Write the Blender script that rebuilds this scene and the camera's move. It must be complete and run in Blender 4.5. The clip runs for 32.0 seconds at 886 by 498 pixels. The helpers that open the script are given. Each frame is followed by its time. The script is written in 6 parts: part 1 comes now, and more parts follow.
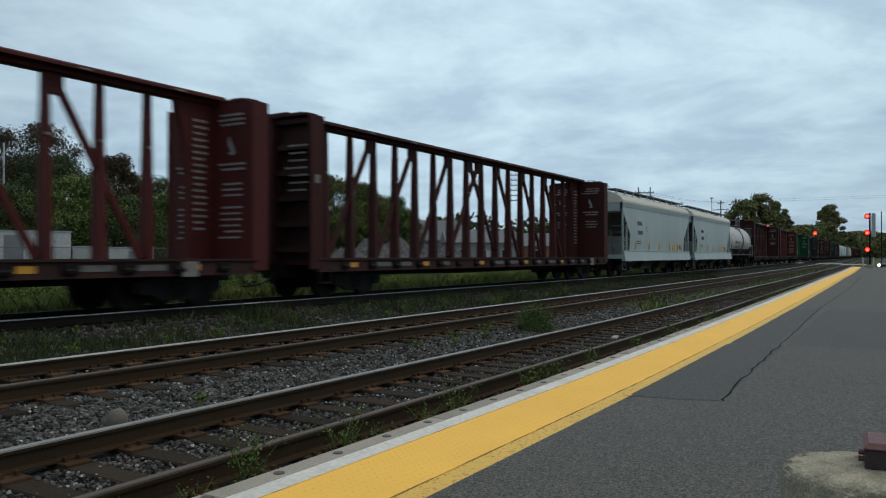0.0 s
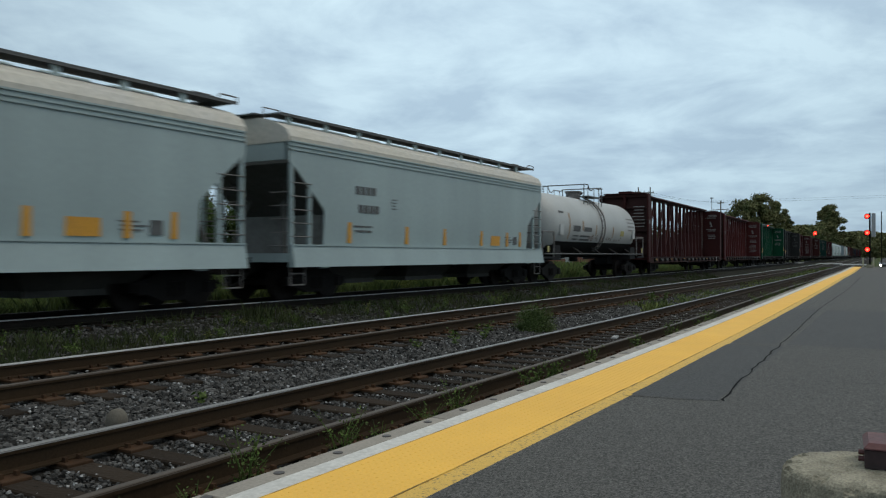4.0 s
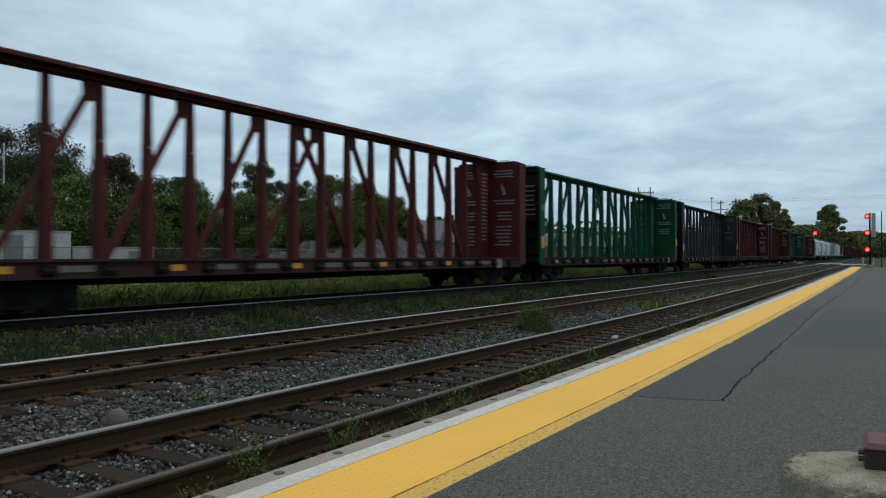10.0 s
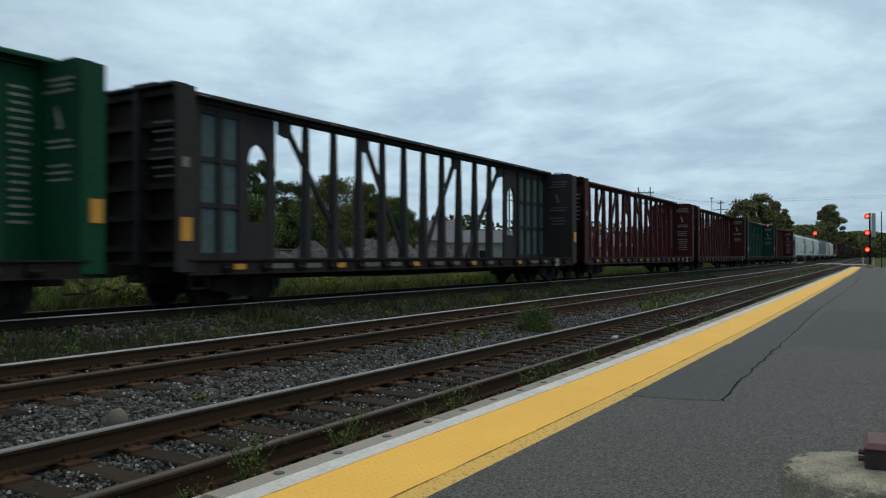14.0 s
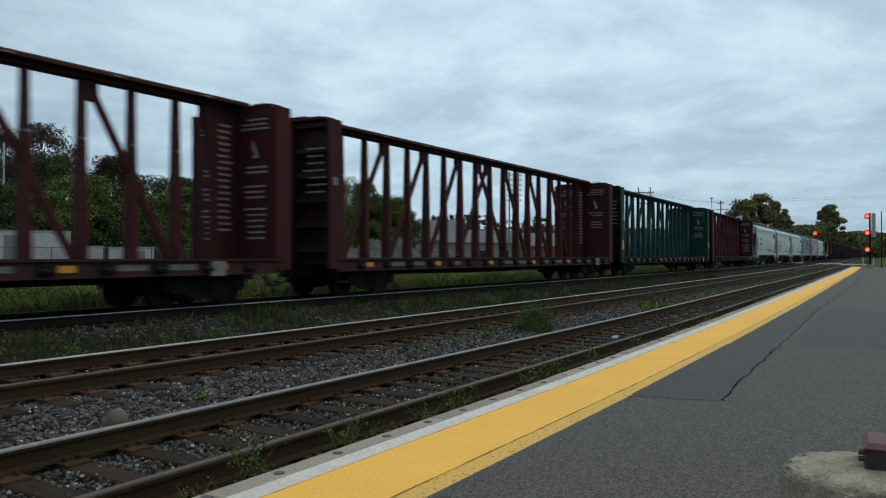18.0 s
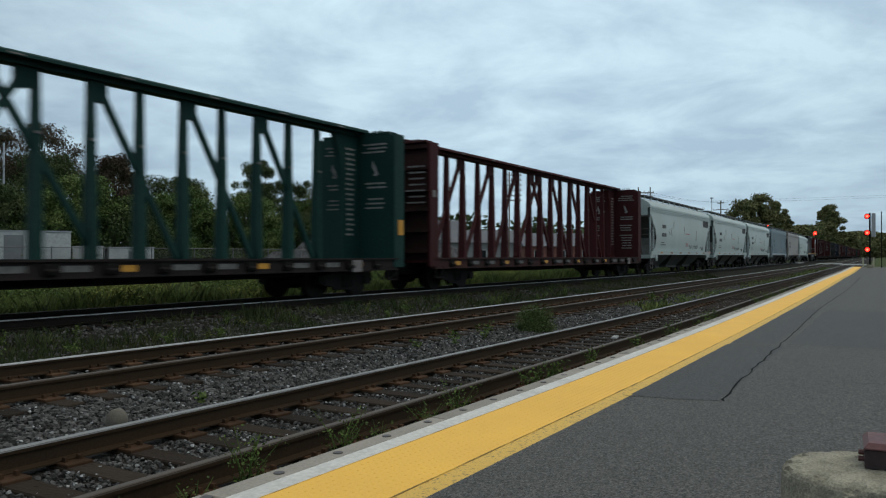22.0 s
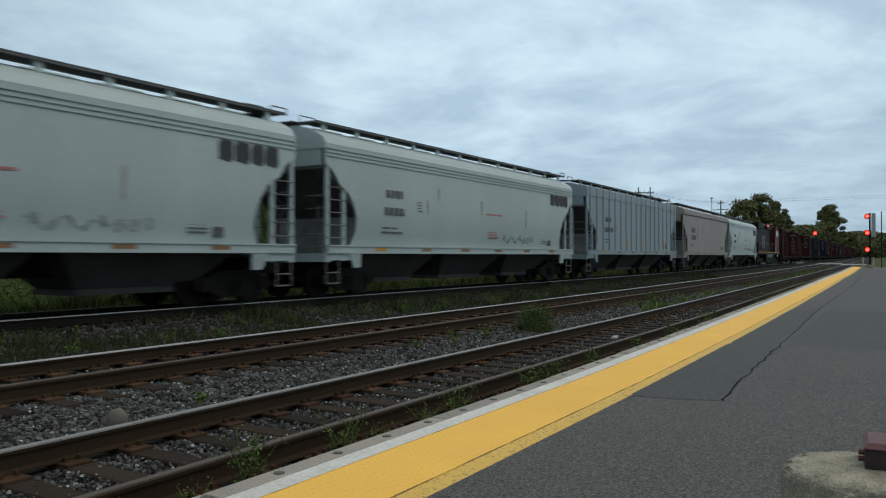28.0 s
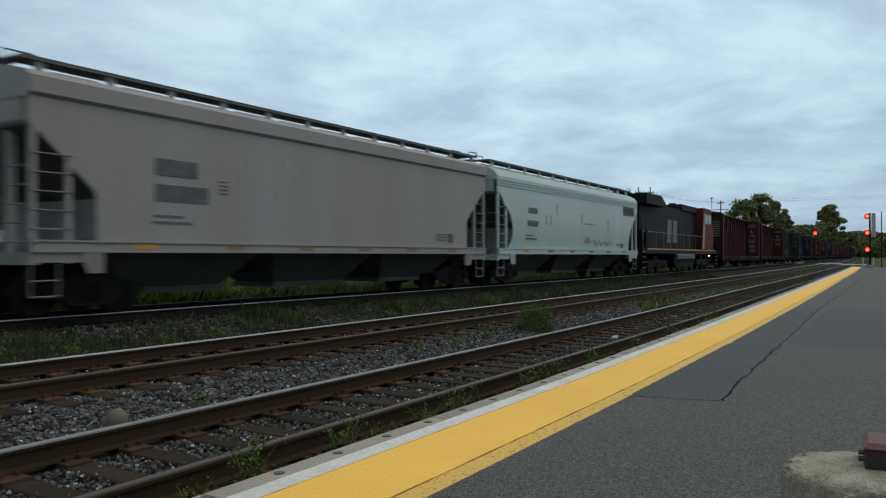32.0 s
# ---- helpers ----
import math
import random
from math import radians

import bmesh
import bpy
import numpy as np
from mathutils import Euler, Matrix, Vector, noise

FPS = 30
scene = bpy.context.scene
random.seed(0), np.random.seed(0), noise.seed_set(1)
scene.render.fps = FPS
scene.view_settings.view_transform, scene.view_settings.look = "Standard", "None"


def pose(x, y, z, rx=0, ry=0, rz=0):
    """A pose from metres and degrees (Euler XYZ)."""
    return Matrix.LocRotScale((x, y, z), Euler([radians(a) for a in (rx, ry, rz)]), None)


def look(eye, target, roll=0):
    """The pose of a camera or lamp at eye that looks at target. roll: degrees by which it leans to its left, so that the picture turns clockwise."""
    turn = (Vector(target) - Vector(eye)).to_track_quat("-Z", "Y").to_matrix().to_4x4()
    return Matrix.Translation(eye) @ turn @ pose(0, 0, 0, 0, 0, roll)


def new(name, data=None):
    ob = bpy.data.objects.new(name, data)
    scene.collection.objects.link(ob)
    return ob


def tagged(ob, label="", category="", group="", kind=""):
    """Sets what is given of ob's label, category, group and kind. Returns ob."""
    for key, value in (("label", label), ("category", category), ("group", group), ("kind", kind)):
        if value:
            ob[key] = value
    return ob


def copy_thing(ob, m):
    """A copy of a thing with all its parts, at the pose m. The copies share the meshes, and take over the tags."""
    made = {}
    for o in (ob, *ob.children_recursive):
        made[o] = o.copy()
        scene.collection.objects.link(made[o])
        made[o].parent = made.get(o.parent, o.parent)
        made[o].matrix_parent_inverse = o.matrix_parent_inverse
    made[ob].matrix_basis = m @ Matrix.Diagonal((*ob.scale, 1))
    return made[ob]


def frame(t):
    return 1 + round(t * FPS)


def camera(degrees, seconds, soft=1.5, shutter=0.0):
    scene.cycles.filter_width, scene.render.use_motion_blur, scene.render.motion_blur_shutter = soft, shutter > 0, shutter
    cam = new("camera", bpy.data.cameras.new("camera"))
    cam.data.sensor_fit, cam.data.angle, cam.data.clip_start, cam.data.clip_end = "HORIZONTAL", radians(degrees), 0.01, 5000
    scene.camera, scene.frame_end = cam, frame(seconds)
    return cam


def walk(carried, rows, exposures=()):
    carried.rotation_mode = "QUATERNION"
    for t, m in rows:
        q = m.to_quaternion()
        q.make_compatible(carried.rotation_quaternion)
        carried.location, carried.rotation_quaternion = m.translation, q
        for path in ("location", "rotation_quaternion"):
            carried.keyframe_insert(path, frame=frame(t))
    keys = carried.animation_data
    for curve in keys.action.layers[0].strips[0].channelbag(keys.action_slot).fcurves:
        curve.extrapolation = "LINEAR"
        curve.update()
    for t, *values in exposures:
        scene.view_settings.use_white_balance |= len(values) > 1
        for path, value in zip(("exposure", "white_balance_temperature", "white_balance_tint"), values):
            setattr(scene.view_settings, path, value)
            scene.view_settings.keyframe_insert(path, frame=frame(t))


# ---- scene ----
cam = camera(59.24, 32.0, soft=1.2, shutter=0.5)
EYE = (0.0, 0.0, 1.424)
YAW, PITCH = 0.54394, 0.00843
AIM = (math.cos(YAW) * math.cos(PITCH), math.sin(YAW) * math.cos(PITCH), EYE[2] + math.sin(PITCH))
STAND = look(EYE, AIM)
walk(cam, [(0.0, STAND), (32.0, STAND)], exposures=[(0.0, 0.0), (32.0, 0.0)])

# ---- light: an overcast late afternoon ----
world = bpy.data.worlds.new("overcast_sky")
scene.world = world
world.use_nodes = True
wn, wl = world.node_tree.nodes, world.node_tree.links
wn.clear()


def wnode(kind, **values):
    n = wn.new(kind)
    for key, value in values.items():
        n.inputs[key].default_value = value
    return n


w_out, w_bg = wn.new("ShaderNodeOutputWorld"), wnode("ShaderNodeBackground", Strength=1.0)
w_sky = wn.new("ShaderNodeTexSky")
w_sky.sky_type, w_sky.sun_disc = "NISHITA", False
w_sky.sun_elevation, w_sky.sun_rotation = radians(48), radians(151)
w_dim = wn.new("ShaderNodeVectorMath")
w_dim.operation = "SCALE"
w_dim.inputs["Scale"].default_value = 0.08
w_co = wn.new("ShaderNodeTexCoord")
w_sep = wn.new("ShaderNodeSeparateXYZ")


def wmath(op, a, b):
    n = wn.new("ShaderNodeMath")
    n.operation = op
    for i, v in enumerate((a, b)):
        if isinstance(v, (int, float)):
            n.inputs[i].default_value = v
        else:
            wl.new(v, n.inputs[i])
    return n.outputs[0]


wl.new(w_co.outputs["Generated"], w_sep.inputs[0])
w_up = wmath("MAXIMUM", w_sep.outputs["Z"], 0.0)
# the cloud deck is a flat layer: its pattern closes up towards the horizon
w_flat = wmath("ADD", w_up, 0.16)
w_plane = wn.new("ShaderNodeCombineXYZ")
wl.new(wmath("DIVIDE", w_sep.outputs["X"], w_flat), w_plane.inputs[0])
wl.new(wmath("DIVIDE", w_sep.outputs["Y"], w_flat), w_plane.inputs[1])
w_big = wnode("ShaderNodeTexNoise", Scale=2.1, Detail=8.0, Roughness=0.58, Distortion=0.3)
w_map = wnode("ShaderNodeMapping", Location=(3.1, 7.4, 0.0), Rotation=(0, 0, radians(-28)), Scale=(1.0, 1.0, 1.0))
wl.new(w_plane.outputs[0], w_map.inputs[0])
wl.new(w_map.outputs[0], w_big.inputs["Vector"])
w_ramp = wn.new("ShaderNodeValToRGB")
w_ramp.color_ramp.elements[0].position, w_ramp.color_ramp.elements[0].color = 0.37, (0.455, 0.60, 0.725, 1)
w_ramp.color_ramp.elements[1].position, w_ramp.color_ramp.elements[1].color = 0.63, (0.645, 0.825, 0.925, 1)
wl.new(w_big.outputs["Fac"], w_ramp.inputs[0])
# the cloud deck is thinner, brighter and whiter towards the zenith
w_lift = wn.new("ShaderNodeValToRGB")
w_lift.color_ramp.elements[0].position, w_lift.color_ramp.elements[0].color = 0.0, (0.74, 0.78, 0.82, 1)
w_lift.color_ramp.elements[1].position, w_lift.color_ramp.elements[1].color = 1.0, (1.62, 1.31, 1.12, 1)
low = w_lift.color_ramp.elements.new(0.34)
low.color = (1.06, 1.06, 1.05, 1)
wl.new(w_up, w_lift.inputs[0])
w_cloud = wn.new("ShaderNodeVectorMath")
w_cloud.operation = "MULTIPLY"
wl.new(w_ramp.outputs[0], w_cloud.inputs[0])
wl.new(w_lift.outputs[0], w_cloud.inputs[1])
# a thinner stretch of cloud along the line of the tracks
w_dot = wn.new("ShaderNodeVectorMath")
w_dot.operation = "DOT_PRODUCT"
w_dot.inputs[1].default_value = (math.cos(0.44) * 0.97, math.sin(0.44) * 0.97, 0.243)
wl.new(w_co.outputs["Generated"], w_dot.inputs[0])
w_thin = wnode("ShaderNodeMapRange", **{"From Min": 0.80, "From Max": 1.0, "To Min": 0.87, "To Max": 1.10})
wl.new(w_dot.outputs["Value"], w_thin.inputs["Value"])
w_open = wn.new("ShaderNodeVectorMath")
w_open.operation = "SCALE"
wl.new(w_cloud.outputs[0], w_open.inputs[0])
wl.new(w_thin.outputs[0], w_open.inputs["Scale"])
w_mix = wn.new("ShaderNodeMix")
w_mix.data_type = "RGBA"
w_mix.inputs["Factor"].default_value = 0.92
wl.new(w_sky.outputs[0], w_dim.inputs[0])
wl.new(w_dim.outputs[0], w_mix.inputs["A"])
wl.new(w_open.outputs[0], w_mix.inputs["B"])
wl.new(w_mix.outputs["Result"], w_bg.inputs["Color"])
wl.new(w_bg.outputs[0], w_out.inputs[0])

sun = new("sun", bpy.data.lights.new("sun", "SUN"))
sun.data.energy, sun.data.angle, sun.data.color = 0.85, radians(40), (1.0, 0.90, 0.76)
sun.matrix_world = look((0, 0, 40), (-13, 22, 0))

# ---- the line of the tracks: s runs along the track, y across it to the far side, z up ----
BEND, BEND_END = 0.00044, 72.9
Y_NEAR, Y_MID, Y_FAR = 4.971, 8.570, 14.531
Z_MID, Z_FAR, Z_PLAT = 0.125, 0.280, 0.083
GAUGE = 0.7535


def heading(s):
    return BEND * min(s, BEND_END)


def along(s, y, z=0.0):
    k, c = BEND, min(s, BEND_END)
    th, ex = k * c, max(s - BEND_END, 0.0)
    x = c - k * k * c ** 3 / 6 + ex * math.cos(th)
    b = k * c * c / 2 + ex * math.sin(th)
    return Vector((x - y * math.sin(th), b + y * math.cos(th), z))


def at_track(s, y, z=0.0, turn=0.0):
    p = along(s, y, z)
    return pose(p.x, p.y, p.z, 0, 0, math.degrees(heading(s)) + turn)


def far_drift(s):
    """How far the far track stays on the straight before it joins the common bend."""
    c = min(s, 30.0)
    return -BEND * c * c / 2 - BEND * 30.0 * 14.0 * (1 - math.exp(-max(s - 30.0, 0.0) / 14.0))


def at_far(s, z=0.0):
    a, b = along(s - 0.5, Y_FAR + far_drift(s - 0.5)), along(s + 0.5, Y_FAR + far_drift(s + 0.5))
    p = along(s, Y_FAR + far_drift(s), z)
    return pose(p.x, p.y, p.z, 0, 0, math.degrees(math.atan2(b.y - a.y, b.x - a.x)))


# ---- materials ----
def surface(name, base, other=None, rough=0.7, metal=0.0, scale=3.0, fine=40.0, mix=0.5, bump=0.2, spec=0.4,
            streak=(1, 1, 1), per_piece=0.0, island=False, sharp=0.25, bias=0.0, cells=0.0, distance=0.01, grain=0.2, speck=0.25, chips=0.78):
    m = bpy.data.materials.new(name)
    m.use_nodes = True
    n, l = m.node_tree.nodes, m.node_tree.links
    b = n["Principled BSDF"]
    b.inputs["Roughness"].default_value, b.inputs["Metallic"].default_value = rough, metal
    b.inputs["Specular IOR Level"].default_value = spec
    other = other or tuple(c * 0.6 for c in base)
    co = n.new("ShaderNodeTexCoord")
    mp = n.new("ShaderNodeMapping")
    mp.inputs["Scale"].default_value = streak
    l.new(co.outputs["Object"], mp.inputs[0])
    big, small = n.new("ShaderNodeTexNoise"), n.new("ShaderNodeTexNoise")
    big.inputs["Scale"].default_value, big.inputs["Detail"].default_value = scale, 6.0
    small.inputs["Scale"].default_value, small.inputs["Detail"].default_value = fine, 4.0
    l.new(mp.outputs[0], big.inputs["Vector"])
    l.new(co.outputs["Object"], small.inputs["Vector"])
    ramp = n.new("ShaderNodeMapRange")
    ramp.inputs["From Min"].default_value, ramp.inputs["From Max"].default_value = 0.5 + bias - sharp, 0.5 + bias + sharp
    ramp.inputs["To Max"].default_value = mix
    l.new(big.outputs["Fac"], ramp.inputs["Value"])
    mx = n.new("ShaderNodeMix")
    mx.data_type = "RGBA"
    mx.inputs["A"].default_value, mx.inputs["B"].default_value = (*base, 1), (*other, 1)
    l.new(ramp.outputs[0], mx.inputs["Factor"])
    tone = n.new("ShaderNodeMapRange")
    tone.inputs["From Min"].default_value, tone.inputs["From Max"].default_value = 0.5 - speck, 0.5 + speck
    tone.inputs["To Min"].default_value, tone.inputs["To Max"].default_value = 1 - grain, 1 + grain
    l.new(small.outputs["Fac"], tone.inputs["Value"])
    value = tone.outputs[0]
    if per_piece:
        src = n.new("ShaderNodeNewGeometry").outputs["Random Per Island"] if island else n.new("ShaderNodeObjectInfo").outputs["Random"]
        rr = n.new("ShaderNodeMapRange")
        rr.inputs["To Min"].default_value, rr.inputs["To Max"].default_value = 1 - per_piece, 1 + per_piece
        l.new(src, rr.inputs["Value"])
        mu = n.new("ShaderNodeMath")
        mu.operation = "MULTIPLY"
        l.new(value, mu.inputs[0])
        l.new(rr.outputs[0], mu.inputs[1])
        value = mu.outputs[0]
    if cells:
        vo = n.new("ShaderNodeTexVoronoi")
        vo.inputs["Scale"].default_value = cells
        l.new(co.outputs["Object"], vo.inputs["Vector"])
        vs = n.new("ShaderNodeSeparateColor")
        l.new(vo.outputs["Color"], vs.inputs[0])
        vr = n.new("ShaderNodeMapRange")
        vr.inputs["To Min"].default_value, vr.inputs["To Max"].default_value = 1 - chips, 1 + chips
        l.new(vs.outputs[0], vr.inputs["Value"])
        vm = n.new("ShaderNodeMath")
        vm.operation = "MULTIPLY"
        l.new(value, vm.inputs[0])
        l.new(vr.outputs[0], vm.inputs[1])
        value = vm.outputs[0]
    sc = n.new("ShaderNodeVectorMath")
    sc.operation = "SCALE"
    l.new(mx.outputs["Result"], sc.inputs[0])
    l.new(value, sc.inputs["Scale"])
    l.new(sc.outputs[0], b.inputs["Base Color"])
    if bump:
        bp = n.new("ShaderNodeBump")
        bp.inputs["Strength"].default_value, bp.inputs["Distance"].default_value = bump, distance
        l.new(small.outputs["Fac"], bp.inputs["Height"])
        l.new(bp.outputs[0], b.inputs["Normal"])
    return m


def glowing(name, color, strength):
    m = bpy.data.materials.new(name)
    m.use_nodes = True
    b = m.node_tree.nodes["Principled BSDF"]
    b.inputs["Base Color"].default_value = (*color, 1)
    b.inputs["Emission Color"].default_value = (*color, 1)
    b.inputs["Emission Strength"].default_value = strength
    return m


M_ASPHALT = surface("asphalt", (0.0640, 0.0618, 0.0568), (0.0490, 0.0480, 0.0452), 0.85, scale=0.6, fine=34, bump=0.4, distance=0.004, grain=0.3, speck=0.15, cells=115.0, chips=0.82)
M_PATCH = surface("asphalt_patch", (0.0470, 0.0482, 0.0490), (0.0575, 0.0575, 0.0570), 0.88, scale=0.8, fine=34, bump=0.4, distance=0.004, grain=0.3, speck=0.15, cells=135.0, chips=0.6)
M_TAR = surface("crack_filler", (0.010, 0.010, 0.011), rough=0.9, scale=4, spec=0.05)
M_YELLOW = surface("yellow_paint", (0.80, 0.455, 0.070), (0.70, 0.39, 0.064), 0.75, scale=1.3, fine=60, mix=0.7, bump=0.1, grain=0.07)
M_WORN = surface("worn_yellow_paint", (0.60, 0.375, 0.08), (0.12, 0.10, 0.06), 0.8, scale=42, fine=90, mix=0.9, sharp=0.07, bias=0.12, bump=0.3, grain=0.12)
M_WHITE_LINE = surface("white_line_paint", (0.56, 0.55, 0.52), (0.38, 0.37, 0.35), 0.75, scale=2.5, fine=30, mix=0.6)
M_COPING = surface("concrete_coping", (0.27, 0.245, 0.21), (0.185, 0.17, 0.145), 0.85, scale=2.2, fine=45, mix=0.8, bump=0.3, per_piece=0.12)
M_CONCRETE = surface("old_concrete", (0.27, 0.25, 0.19), (0.13, 0.12, 0.09), 0.9, scale=9, fine=85, mix=0.8, sharp=0.16, bias=0.04, bump=1.0, grain=0.4, distance=0.006)
M_DISC = surface("steel_disc", (0.10, 0.09, 0.085), rough=0.55, metal=0.6, scale=20)
M_BALLAST = surface("ballast_bed", (0.042, 0.040, 0.037), (0.0240, 0.0215, 0.0180), 0.95, scale=1.1, fine=28, mix=0.7, grain=0.5, bump=1.0, distance=0.05, spec=0.05)
M_STONE = surface("ballast_stone", (0.0760, 0.0745, 0.0725), (0.0330, 0.0315, 0.0290), 0.85, scale=9, fine=60, mix=0.8, bump=0.3, per_piece=0.9, island=True, spec=0.15)
M_PALE_STONE = surface("pale_stone", (0.30, 0.30, 0.30), (0.18, 0.18, 0.18), 0.85, scale=9, fine=60, per_piece=0.35, island=True)
M_BOULDER = surface("field_stone", (0.125, 0.112, 0.090), (0.075, 0.068, 0.056), 0.9, scale=12, fine=60, mix=0.8)
M_RAIL = surface("rail_steel", (0.036, 0.0225, 0.0118), (0.0195, 0.0132, 0.0085), 0.7, 0.2, scale=3, fine=50, spec=0.12)
M_RAIL_TOP = surface("polished_rail", (0.46, 0.455, 0.45), (0.36, 0.355, 0.35), 0.5, 0.85, scale=2, fine=60, bump=0.05)
M_RAIL_DULL = surface("dull_rail", (0.27, 0.265, 0.26), (0.17, 0.16, 0.15), 0.5, 0.75, scale=2, fine=60, bump=0.05)
M_TIE = surface("creosoted_tie", (0.027, 0.0195, 0.0135), (0.013, 0.0100, 0.0075), 0.9, scale=2, fine=30, streak=(8, 1, 8), bump=0.9, per_piece=0.35, spec=0.12)
M_PLATE = surface("rusted_plate", (0.076, 0.041, 0.022), (0.040, 0.024, 0.0145), 0.85, 0.1, scale=14, fine=60, mix=0.8, per_piece=0.35, spec=0.12)
M_SOIL = surface("weedy_soil", (0.0165, 0.0160, 0.0110), (0.0100, 0.0120, 0.0066), 0.95, scale=0.5, fine=9, bump=1.0, distance=0.05, spec=0.1)
M_FIELD = surface("rough_grass", (0.0400, 0.0600, 0.0176), (0.0600, 0.0680, 0.0240), 0.95, scale=0.12, fine=3.5, mix=0.8, bump=1.0, distance=0.1, spec=0.1)


def foliage(name, base, other, vary=0.45):
    m = surface(name, base, other, 0.75, scale=0.5, fine=6, mix=0.9, bump=0.0, spec=0.2, per_piece=vary, island=True, sharp=0.15)
    return m


M_LEAF = foliage("green_leaves", (0.058, 0.104, 0.028), (0.098, 0.122, 0.034), 0.35)
M_LEAF_DARK = foliage("dark_leaves", (0.036, 0.060, 0.022), (0.056, 0.072, 0.025), 0.35)
M_LEAF_RED = foliage("turning_leaves", (0.070, 0.040, 0.030), (0.042, 0.047, 0.022), 0.35)
M_LEAF_GOLD = foliage("yellowing_leaves", (0.118, 0.112, 0.034), (0.062, 0.094, 0.026), 0.35)
M_LEAF_FAR = foliage("brownish_green_leaves", (0.140, 0.128, 0.054), (0.088, 0.114, 0.046), 0.35)
M_WEED = foliage("weed_leaves", (0.056, 0.096, 0.021), (0.090, 0.112, 0.028))
M_GRASS = foliage("grass_blades", (0.064, 0.100, 0.024), (0.120, 0.130, 0.040), 0.6)
M_BARK = surface("bark", (0.06, 0.05, 0.04), rough=0.9, scale=3, fine=20, streak=(6, 6, 1), bump=0.8)

M_RED = surface("oxide_red_paint", (0.0700, 0.0140, 0.0130), (0.0415, 0.0110, 0.0105), 0.62, scale=0.9, fine=12, mix=0.8, streak=(1, 1, 0.25), spec=0.12)
M_RED_B = surface("brown_red_paint", (0.0441, 0.0115, 0.0105), (0.0267, 0.0092, 0.0087), 0.66, scale=0.9, fine=12, mix=0.8, streak=(1, 1, 0.25), spec=0.12)
M_RED_C = surface("maroon_paint", (0.0487, 0.0098, 0.0107), (0.0288, 0.0086, 0.0090), 0.62, scale=0.8, fine=12, mix=0.8, streak=(1, 1, 0.25), spec=0.12)
M_GREEN = surface("bright_green_paint", (0.0035, 0.0507, 0.0225), (0.0042, 0.0296, 0.0155), 0.58, scale=0.9, fine=12, mix=0.7, streak=(1, 1, 0.25), spec=0.12)
M_DGREEN = surface("dark_green_paint", (0.0075, 0.0350, 0.0287), (0.0069, 0.0238, 0.0213), 0.6, scale=0.9, fine=12, mix=0.7, streak=(1, 1, 0.25), spec=0.12)
M_SLATE = surface("weathered_slate_paint", (0.0208, 0.0208, 0.0208), (0.0302, 0.0294, 0.0287), 0.66, scale=0.9, fine=12, mix=0.8, streak=(1, 1, 0.25), spec=0.12)
M_TEAL = surface("faded_teal_paint", (0.0672, 0.1092, 0.1134), (0.0420, 0.0672, 0.0714), 0.66, scale=1.2, fine=12, mix=0.8, spec=0.12)
M_BLUE = surface("dull_blue_paint", (0.0099, 0.0149, 0.0281), (0.0083, 0.0099, 0.0165), 0.6, scale=0.9, fine=12, spec=0.12)
M_HOP = surface("pale_grey_paint", (0.372, 0.440, 0.436), (0.300, 0.352, 0.346), 0.5, scale=0.7, fine=9, mix=0.7, streak=(1, 1, 0.18), bump=0.0, grain=0.05)
M_HOP_B = surface("light_grey_paint", (0.300, 0.372, 0.376), (0.222, 0.276, 0.280), 0.52, scale=0.7, fine=9, mix=0.8, streak=(1, 1, 0.18), bump=0.0, grain=0.05)
M_TAN = surface("weathered_tan_paint", (0.236, 0.228, 0.226), (0.205, 0.182, 0.158), 0.55, scale=0.55, fine=9, mix=0.75, sharp=0.2, streak=(1, 1, 0.18), bump=0.0, grain=0.05)
M_HOP_GREY = surface("blue_grey_paint", (0.236, 0.296, 0.322), (0.185, 0.232, 0.254), 0.55, scale=0.7, fine=9, mix=0.7, streak=(1, 1, 0.18), bump=0.0, grain=0.05)
M_ROOF_DUST = surface("dusty_roof", (0.46, 0.43, 0.36), (0.42, 0.41, 0.385), 0.7, scale=0.8, fine=9, mix=0.9)
M_TANK = surface("tank_white_paint", (0.385, 0.398, 0.392), (0.300, 0.303, 0.292), 0.45, scale=0.6, fine=9, mix=0.8, streak=(1, 1, 0.2), bump=0.0, grain=0.05)
M_BLACK = surface("black_paint", (0.009, 0.009, 0.0095), (0.015, 0.014, 0.013), 0.6, scale=1.5, fine=14, spec=0.1)
M_GRIME = surface("grimy_steel", (0.009, 0.0082, 0.0078), (0.015, 0.0125, 0.011), 0.75, 0.2, scale=2.5, fine=20, spec=0.1)
M_WHEEL = surface("wheel_steel", (0.016, 0.013, 0.0115), (0.009, 0.008, 0.0075), 0.6, 0.4, scale=5, fine=30, spec=0.1)
M_LETTER = surface("white_lettering", (0.2331, 0.2282, 0.2232), (0.1488, 0.1389, 0.1339), 0.7, scale=6, fine=25, mix=0.8)
M_INK = surface("dark_lettering", (0.05, 0.052, 0.055), (0.11, 0.115, 0.115), 0.7, scale=6, fine=25, mix=0.7)
M_INK_RED = surface("red_lettering", (0.34, 0.10, 0.085), (0.36, 0.25, 0.23), 0.7, scale=6, fine=25, mix=0.7)
M_REFLECT = surface("yellow_reflector", (0.50, 0.24, 0.02), (0.36, 0.18, 0.03), 0.5, scale=5, fine=25, mix=0.6)
